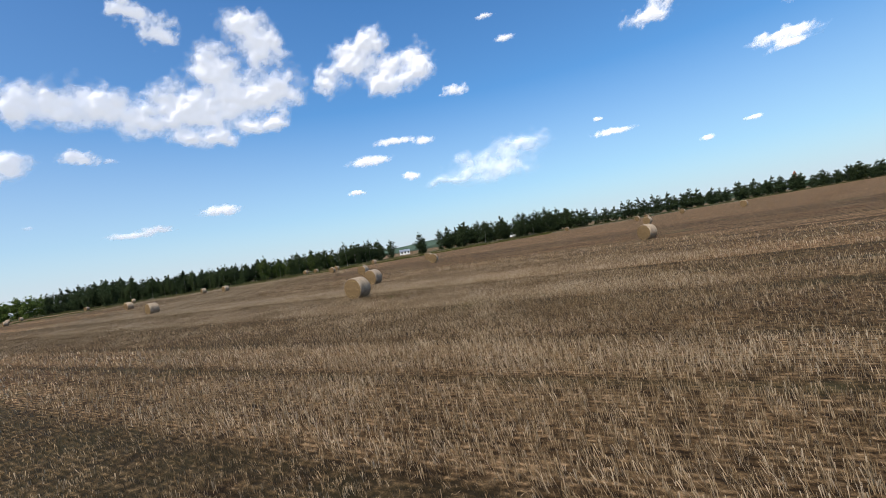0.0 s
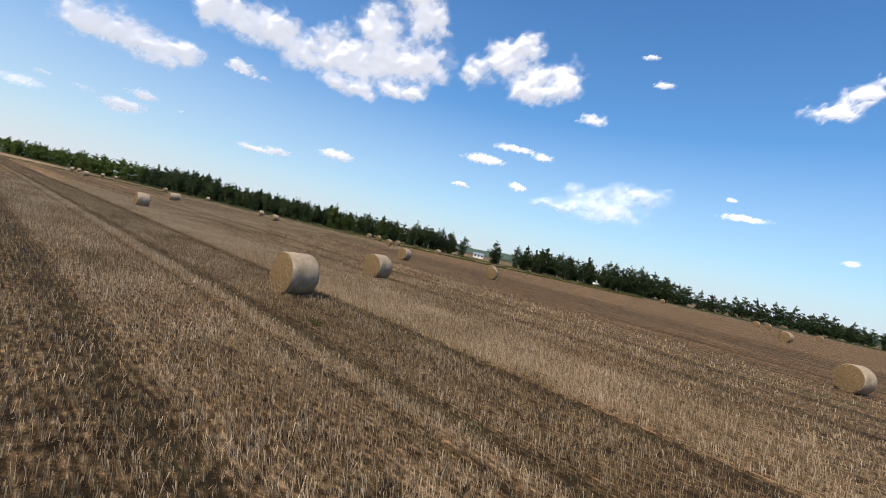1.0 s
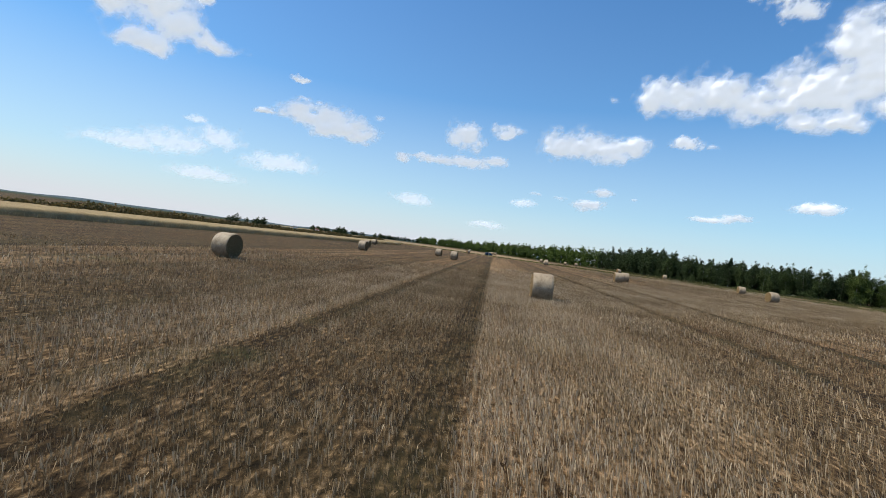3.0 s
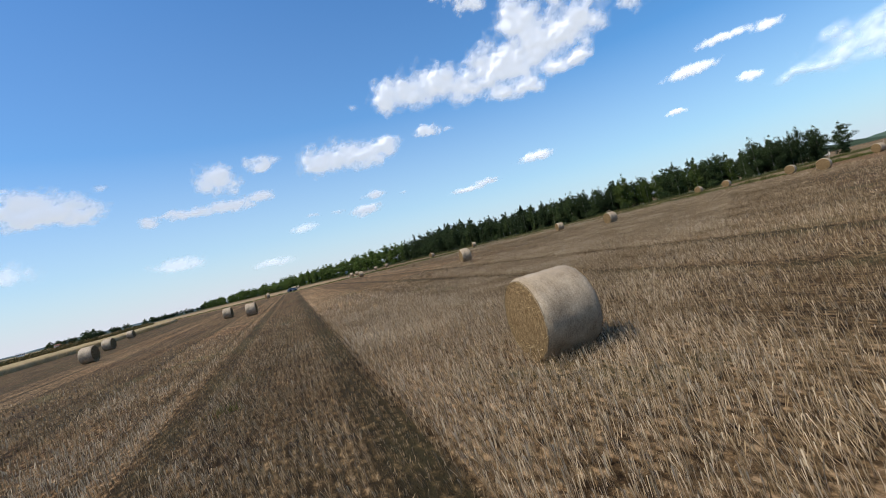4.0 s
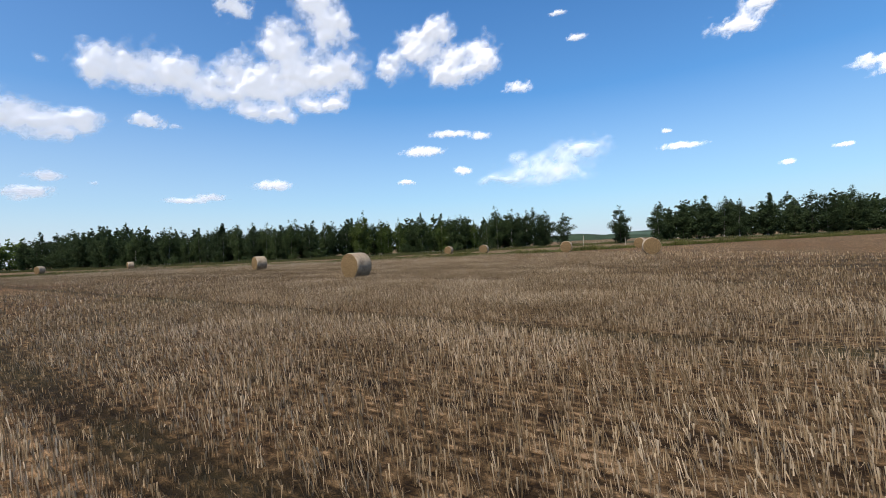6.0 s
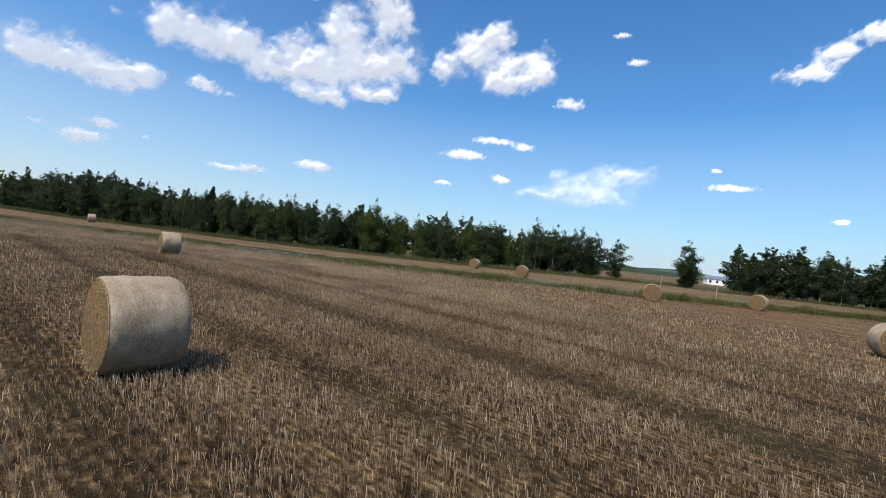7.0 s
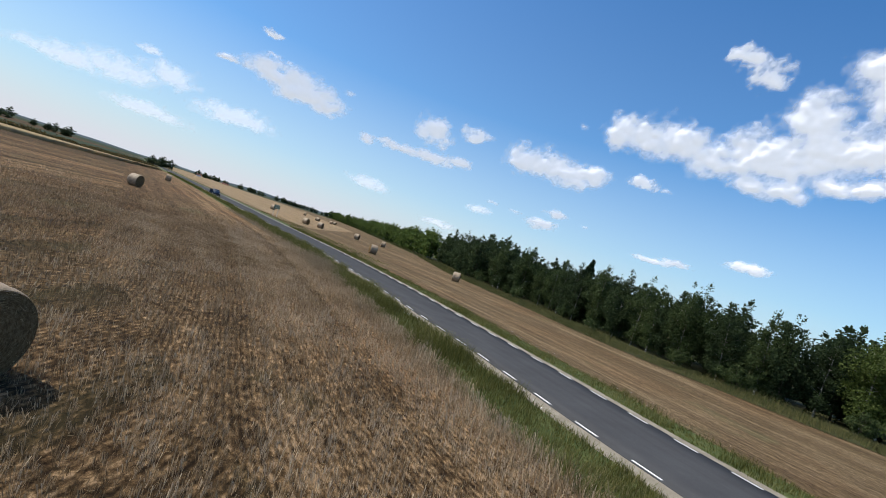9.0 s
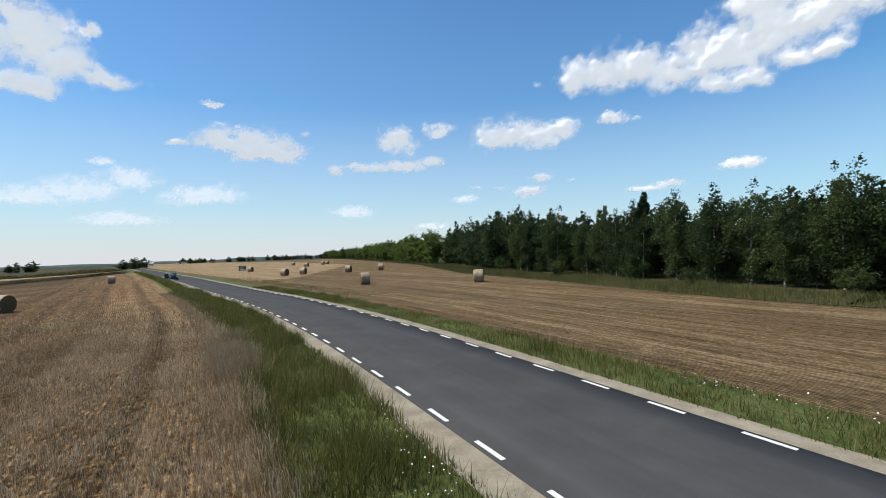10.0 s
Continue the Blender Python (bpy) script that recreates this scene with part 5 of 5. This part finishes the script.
C_BIG = "large white cumulus cloud with ragged puffy edges"
C_MID = "white cumulus cloud with a flat pale base"
C_SMALL = "small bright fair-weather cloud"
C_THIN = "thin hazy veil of cloud low over the horizon"
cloud(((-21.5, 19.3, 2.4, 2.2), (-18.3, 19.5, 3.7, 2.9), (-14.4, 19.5, 3.8, 2.7), (-11.2, 18.0, 3.9, 2.8), (-6.3, 19.1, 5.4, 3.5), (-1.1, 20.1, 5.5, 3.9), (3.0, 20.8, 4.2, 3.6), (-2.8, 22.8, 3.4, 2.8), (-3.9, 15.9, 2.4, 1.2),
       (0.0, 17.2, 2.1, 1.3), (2.7, 17.3, 1.7, 1.2), (-7.3, 16.5, 2.7, 1.3), (1.0, 27.2, 3.5, 1.9), (2.2, 25.4, 3.6, 2.2)), C_BIG, rag=0.6)
cloud(((-11.0, 28.0, 1.8, 1.1), (-8.6, 26.5, 2.5, 1.8)), C_SMALL)
cloud(((10.0, 21.1, 2.1, 2.3), (13.2, 23.3, 3.5, 2.3), (15.4, 25.2, 2.8, 1.8), (17.0, 21.2, 3.9, 2.6), (21.0, 22.0, 3.1, 2.3)), C_BIG, rag=0.5)
cloud(((25.0, 18.1, 1.9, 0.8),), C_SMALL)
cloud(((-17.2, 14.2, 1.9, 0.9),), C_SMALL)
cloud(((-31.6, 13.2, 2.6, 1.8), (-28.8, 13.4, 4.3, 2.1), (-25.7, 13.4, 3.9, 2.2), (-22.9, 13.4, 2.9, 1.7)), C_MID, rag=0.6)
for lobes in (((-4.8, 8.0, 2.6, 0.8),), ((-13.9, 6.2, 2.6, 0.4), (-11.5, 6.6, 2.0, 0.5)), ((-25.4, 8.4, 1.7, 0.6),), ((-27.0, 6.8, 2.3, 0.8),), ((16.6, 13.6, 3.2, 0.55), (20.2, 13.1, 1.4, 0.55)), ((13.0, 11.6, 3.2, 0.7),),
              ((18.0, 9.1, 1.4, 0.6),), ((10.9, 8.0, 1.3, 0.35),), ((30.3, 25.4, 1.3, 0.4),), ((32.2, 22.7, 1.4, 0.5),), ((43.1, 9.7, 3.0, 0.4),), ((41.4, 11.5, 0.6, 0.3),), ((52.1, 6.7, 1.0, 0.3),), ((56.4, 7.6, 1.1, 0.3),)):
    cloud(lobes, C_SMALL, rag=0.5)
cloud(((28.3, 8.6, 6.6, 2.3), (32.0, 10.2, 4.2, 1.8), (23.0, 8.2, 4.6, 0.9)), "thin wind-drawn wisp of white cloud", MAT_WISP, 0.8)
cloud(((48.6, 20.6, 2.8, 1.1), (50.5, 21.9, 2.2, 1.1), (52.8, 23.1, 2.1, 1.1)), C_MID)
cloud(((59.9, 14.4, 3.2, 0.8), (60.1, 13.5, 2.4, 0.5)), C_SMALL)
cloud(((61.9, 17.7, 1.6, 0.9),), C_SMALL)
cloud(((-77.9, 21.0, 3.7, 3.0), (-75.6, 19.0, 3.3, 2.3), (-73.0, 17.9, 2.9, 1.4), (-78.5, 16.6, 3.2, 1.8), (-79.0, 22.6, 2.1, 1.9), (-82.0, 20.0, 3.2, 3.0)), C_BIG, rag=0.6)
cloud(((-74.6, 21.9, 1.5, 1.2),), C_SMALL)
cloud(((-62.0, 13.1, 4.8, 1.4), (-58.4, 12.6, 4.6, 2.2), (-56.0, 11.6, 2.5, 1.4), (-66.9, 12.8, 2.1, 0.4)), C_MID, rag=0.6)
cloud(((-63.4, 16.8, 1.6, 0.5),), C_SMALL)
for lobes in (((-62.6, 14.9, 1.1, 0.32),), ((-61.0, 14.8, 0.7, 0.28),), ((-53.7, 14.2, 0.9, 0.45),), ((-21.9, 7.9, 0.6, 0.25),), ((-30.3, 7.3, 1.0, 0.32),), ((-33.2, 7.6, 1.0, 0.3),), ((-14.6, 14.0, 0.8, 0.4),), ((-25.4, 18.9, 0.7, 0.5),)):
    cloud(lobes, C_SMALL, MAT_WISP, 0.7)
cloud(((-42.8, 13.5, 2.9, 1.8), (-37.8, 14.7, 2.3, 0.9)), C_MID, rag=0.6)
cloud(((-50.3, 10.0, 1.2, 0.7), (-46.2, 10.4, 3.5, 0.7), (-42.0, 10.4, 3.4, 0.9), (-38.8, 10.9, 2.4, 0.8)), C_MID, rag=0.6)
for lobes in (((-80.0, 6.3, 4.6, 1.2), (-75.5, 7.3, 4.4, 1.4), (-71.5, 8.5, 3.8, 1.6)), ((-73.5, 10.2, 1.4, 0.5),), ((-64.5, 6.9, 5.4, 1.5),), ((-72.0, 4.5, 4.6, 0.9),), ((-48.4, 5.1, 3.2, 0.9),), ((-34.7, 6.3, 2.0, 0.7),), ((-39.0, 3.1, 2.8, 0.6),)):
    cloud(lobes, C_THIN, MAT_VEIL, 0.6)


# ---- things along the road and in the distance ----
MAT_CAR = plain("dark_blue_car_paint", (0.014, 0.026, 0.055), 0.25, 0.3, 0.05, spec=0.6)
MAT_GLASS = plain("dark_window_glass", (0.03, 0.04, 0.05), 0.08, 0.0, 0.05, spec=0.8)
MAT_TYRE = plain("tyre_rubber", (0.02, 0.02, 0.02), 0.9)
MAT_STEEL = plain("galvanised_steel", (0.45, 0.46, 0.47), 0.45, 0.8, 0.1)
MAT_SIGN = plain("green_sign_face", (0.015, 0.07, 0.03), 0.5)
MAT_WHITE = plain("white_render", (0.76, 0.75, 0.72), 0.85, vary=0.08)
MAT_ROOF = plain("red_roof_tiles", (0.24, 0.10, 0.07), 0.8, vary=0.25, scale=3.0)
MAT_BRICK = plain("red_brick", (0.32, 0.12, 0.08), 0.9, vary=0.25, scale=4.0)
MAT_LAMP = plain("lamp_glass", (0.7, 0.7, 0.68), 0.2)
MAT_WOOD = plain("weathered_post_wood", (0.33, 0.28, 0.22), 0.9, vary=0.25)


def hull(name, sections, mat, smooth=True):
    """A body from cross-sections (y, half width, bottom, top)."""
    bm = bmesh.new()
    rings = []
    for y, w, z0, z1 in sections:
        rings.append([bm.verts.new(p) for p in ((-w, y, z0), (-w * 1.0, y, (z0 + z1) / 2), (-w * 0.9, y, z1), (w * 0.9, y, z1), (w, y, (z0 + z1) / 2), (w, y, z0))])
    for a, b in zip(rings, rings[1:]):
        for k in range(6):
            bm.faces.new((a[k], a[(k + 1) % 6], b[(k + 1) % 6], b[k]))
    bm.faces.new(rings[0])
    bm.faces.new(rings[-1])
    bmesh.ops.bevel(bm, geom=bm.edges[:], offset=0.03, segments=1, affect='EDGES')
    return mesh_of(name, bm, mat, smooth)


def cyl(name, r, depth, mat, axis="x", n=20):
    bm = bmesh.new()
    bmesh.ops.create_cone(bm, cap_ends=True, segments=n, radius1=r, radius2=r, depth=depth)
    if axis == "x":
        bmesh.ops.rotate(bm, verts=bm.verts[:], cent=(0, 0, 0), matrix=Matrix.Rotation(math.pi / 2, 3, 'Y'))
    elif axis == "y":
        bmesh.ops.rotate(bm, verts=bm.verts[:], cent=(0, 0, 0), matrix=Matrix.Rotation(math.pi / 2, 3, 'X'))
    return mesh_of(name, bm, mat)


def make_car(x, y, z, yaw):
    c = new("car")
    part("body", hull("body", [(-2.1, 0.72, 0.35, 0.78), (-1.9, 0.84, 0.25, 0.92), (-0.9, 0.87, 0.22, 0.95), (0.9, 0.87, 0.22, 0.97), (1.9, 0.84, 0.25, 0.95), (2.1, 0.74, 0.35, 0.85)], MAT_CAR), c)
    part("cabin", hull("cabin", [(-1.0, 0.76, 0.9, 0.98), (-0.35, 0.70, 0.9, 1.42), (1.1, 0.68, 0.9, 1.44), (1.8, 0.72, 0.9, 1.02)], MAT_GLASS), c, "dark tinted windows")
    part("roof", hull("roof", [(-0.30, 0.66, 1.40, 1.45), (0.4, 0.68, 1.42, 1.49), (1.1, 0.64, 1.41, 1.47)], MAT_CAR), c)
    part("door", box("door", -1.55, -0.80, -0.55, -0.48, 0.3, 1.3, MAT_CAR, 0.02), c, "open front door")
    part("bumper", box("bumper", -0.8, 0.8, -2.16, -2.02, 0.3, 0.5, MAT_TYRE, 0.03), c)
    for sx in (-1, 1):
        part("headlight", box("headlight", sx * 0.62 - 0.14, sx * 0.62 + 0.14, -2.13, -2.0, 0.62, 0.74, MAT_LAMP, 0.02), c, "clear headlight")
        for wy in (-1.3, 1.3):
            w = part("wheel", cyl("wheel", 0.31, 0.2, MAT_TYRE), c, "black tyre", pose(sx * 0.78, wy, 0.31))
            part("rim", cyl("rim", 0.19, 0.215, MAT_STEEL), w, "grey metal rim")
    c.matrix_basis = pose(x, y, z, 0, 0, yaw)
    return tagged(c, "dark blue hatchback car parked on the edge of the road", "car")


_cx, _cy, _ca = road_frame(-130.3, 2.5)
make_car(_cx, _cy, 0.09, math.degrees(_ca) + 90)


def make_sign(x, y, yaw):
    g = new("road_sign")
    for px_ in (-0.42, 0.42):
        part("post", cyl("post", 0.035, 2.6, MAT_STEEL, "z", 10), g, "grey metal post", pose(px_, 0, 1.3))
    for k, z in enumerate((2.05, 2.52)):
        pl = part("sign_plate", box("sign_plate", -0.62, 0.62, -0.055, -0.037, z - 0.2, z + 0.2, MAT_SIGN, 0.004), g, "green direction plate")
        part("lettering_bar", box("lettering_bar", -0.42, 0.38, -0.062, -0.056, z - 0.06, z + 0.06, MAT_WHITE), pl, "white lettering bar")
    g.matrix_basis = pose(x, y, 0.0, 0, 0, yaw)
    return tagged(g, "green road sign with two plates on grey posts", "road sign")


make_sign(-107.2, 216.9, 60)


def make_house(x, y, yaw, w, d, h, roof_h, wall_mat, roof_mat, label, windows=4, wall_name="wall"):
    g = new("house")
    part(wall_name, box("wall", -w / 2, w / 2, -d / 2, d / 2, 0, h, wall_mat), g)
    bm = bmesh.new()
    o = 0.35
    vs = [bm.verts.new(p) for p in ((-w / 2 - o, -d / 2 - o, h - .1), (w / 2 + o, -d / 2 - o, h - .1), (w / 2 + o, d / 2 + o, h - .1), (-w / 2 - o, d / 2 + o, h - .1), (-w / 2 - o, 0, h + roof_h), (w / 2 + o, 0, h + roof_h))]
    for f in ((0, 1, 5, 4), (2, 3, 4, 5), (1, 2, 5), (3, 0, 4), (0, 3, 2, 1)):
        bm.faces.new([vs[i] for i in f])
    part("roof", mesh_of("roof", bm, roof_mat), g, "pitched roof")
    for k in range(windows):
        wx = -w / 2 + w * (k + 0.5) / windows
        wi = part("window", box("window", wx - 0.5, wx + 0.5, -d / 2 - 0.03, -d / 2 + 0.05, 1.0, 2.3, MAT_GLASS), g, "dark window")
        part("sill", box("sill", wx - 0.6, wx + 0.6, -d / 2 - 0.12, -d / 2, 0.9, 1.0, MAT_WHITE), wi)
    g.matrix_basis = pose(x, y, 0.0, 0, 0, yaw)
    return tagged(g, label, "house")


def polar(cx, cy, az, d):
    return cx + d * math.sin(radians(az)), cy + d * math.cos(radians(az))


hx, hy = polar(-24.5, 172.5, -70.7, 620)
make_house(hx, hy, 60, 7, 4, 2.6, 1.0, MAT_WHITE, MAT_STEEL, "long white farm building beside distant trees", 5)
hx, hy = polar(-24.5, 172.5, -67.6, 640)
make_house(hx, hy, 60, 5, 4, 1.6, 1.4, MAT_WHITE, MAT_ROOF, "white farmhouse with a red roof far off", 3)
hx, hy = polar(-24.5, 172.5, -64.8, 640)
make_house(hx, hy, 50, 7, 4, 1.2, 0.8, MAT_BRICK, MAT_ROOF, "low red brick barn far off", 4)
hx, hy = polar(3.6, 8, 14.9, 330)
make_house(hx, hy, -10, 7, 6, 2.4, 1.4, MAT_WHITE, MAT_STEEL, "white building seen through the gap in the wood", 3)
hx, hy = polar(-8, 131, 43.9, 260)
make_house(hx, hy, -30, 12, 8, 3.0, 1.5, MAT_WHITE, MAT_STEEL, "low white building behind the lone tree", 4)


def make_church(x, y, yaw):
    g = new("church")
    part("tower", box("tower", -2.2, 2.2, -2.2, 2.2, 0, 15, MAT_BRICK), g, "red brick tower")
    part("belfry", box("belfry", -1.9, 1.9, -1.9, 1.9, 15.0, 18, MAT_WHITE), g, "pale belfry")
    bm = bmesh.new()
    bmesh.ops.create_cone(bm, cap_ends=True, segments=8, radius1=2.6, radius2=0.05, depth=7)
    part("spire", mesh_of("spire", bm, MAT_ROOF), g, "pointed red spire", pose(0, 0, 21.5))
    part("nave", box("nave", -5, 5, 2, 22, 0, 9, MAT_WHITE), g, "pale church nave")
    g.matrix_basis = pose(x, y, 0, 0, 0, yaw)
    return tagged(g, "village church with a red spire among trees", "church")


hx, hy = polar(3.6, 8, 58.3, 800)
make_church(hx, hy, -40)


def make_post(x, y, h, tx, ty):
    p = new("marker_post", cyl("marker_post", 0.05, h, MAT_WOOD, "z", 10))
    p.matrix_basis = pose(x, y, h / 2 - 0.03, tx, ty, 0)
    return tagged(p, "thin weathered wooden post beside the road", "post", "posts along the road")


make_post(30.7, 176.4, 2.4, 4, 3)
make_post(40.0, 177.0, 1.7, -2, 2)


# weeds in the wheel marks
def weeds():
    rnd = np.random.RandomState(8)
    co_all, f_all, base_n = [], [], 0
    for wx, wy, n, r in ((-15.1, 96.0, 120, 0.2), (-24.3, 88.6, 120, 0.5), (-27.7, 92.6, 120, 0.6), (6.8, 30.3, 70, 0.14), (-18.7, 90.5, 80, 0.25), (-24.6, 71.7, 60, 0.2)):
        b = np.stack([wx + rnd.normal(0, r, n), wy + rnd.normal(0, r, n), np.zeros(n)], 1)
        co, faces = blades(b, rnd.uniform(0.08, 0.24, n), rnd.uniform(0, 6.28, n), np.abs(rnd.normal(0, 0.6, n)), rnd.uniform(0.012, 0.03, n), rnd)
        co_all.append(co)
        f_all.append(faces + base_n)
        base_n += len(co)
    ob = new("weeds", tri_mesh("weeds", np.concatenate(co_all), np.concatenate(f_all), MAT_VERGE))
    tagged(ob, "green weeds sprouting in bare wheel marks", "weeds", kind="stuff")


weeds()
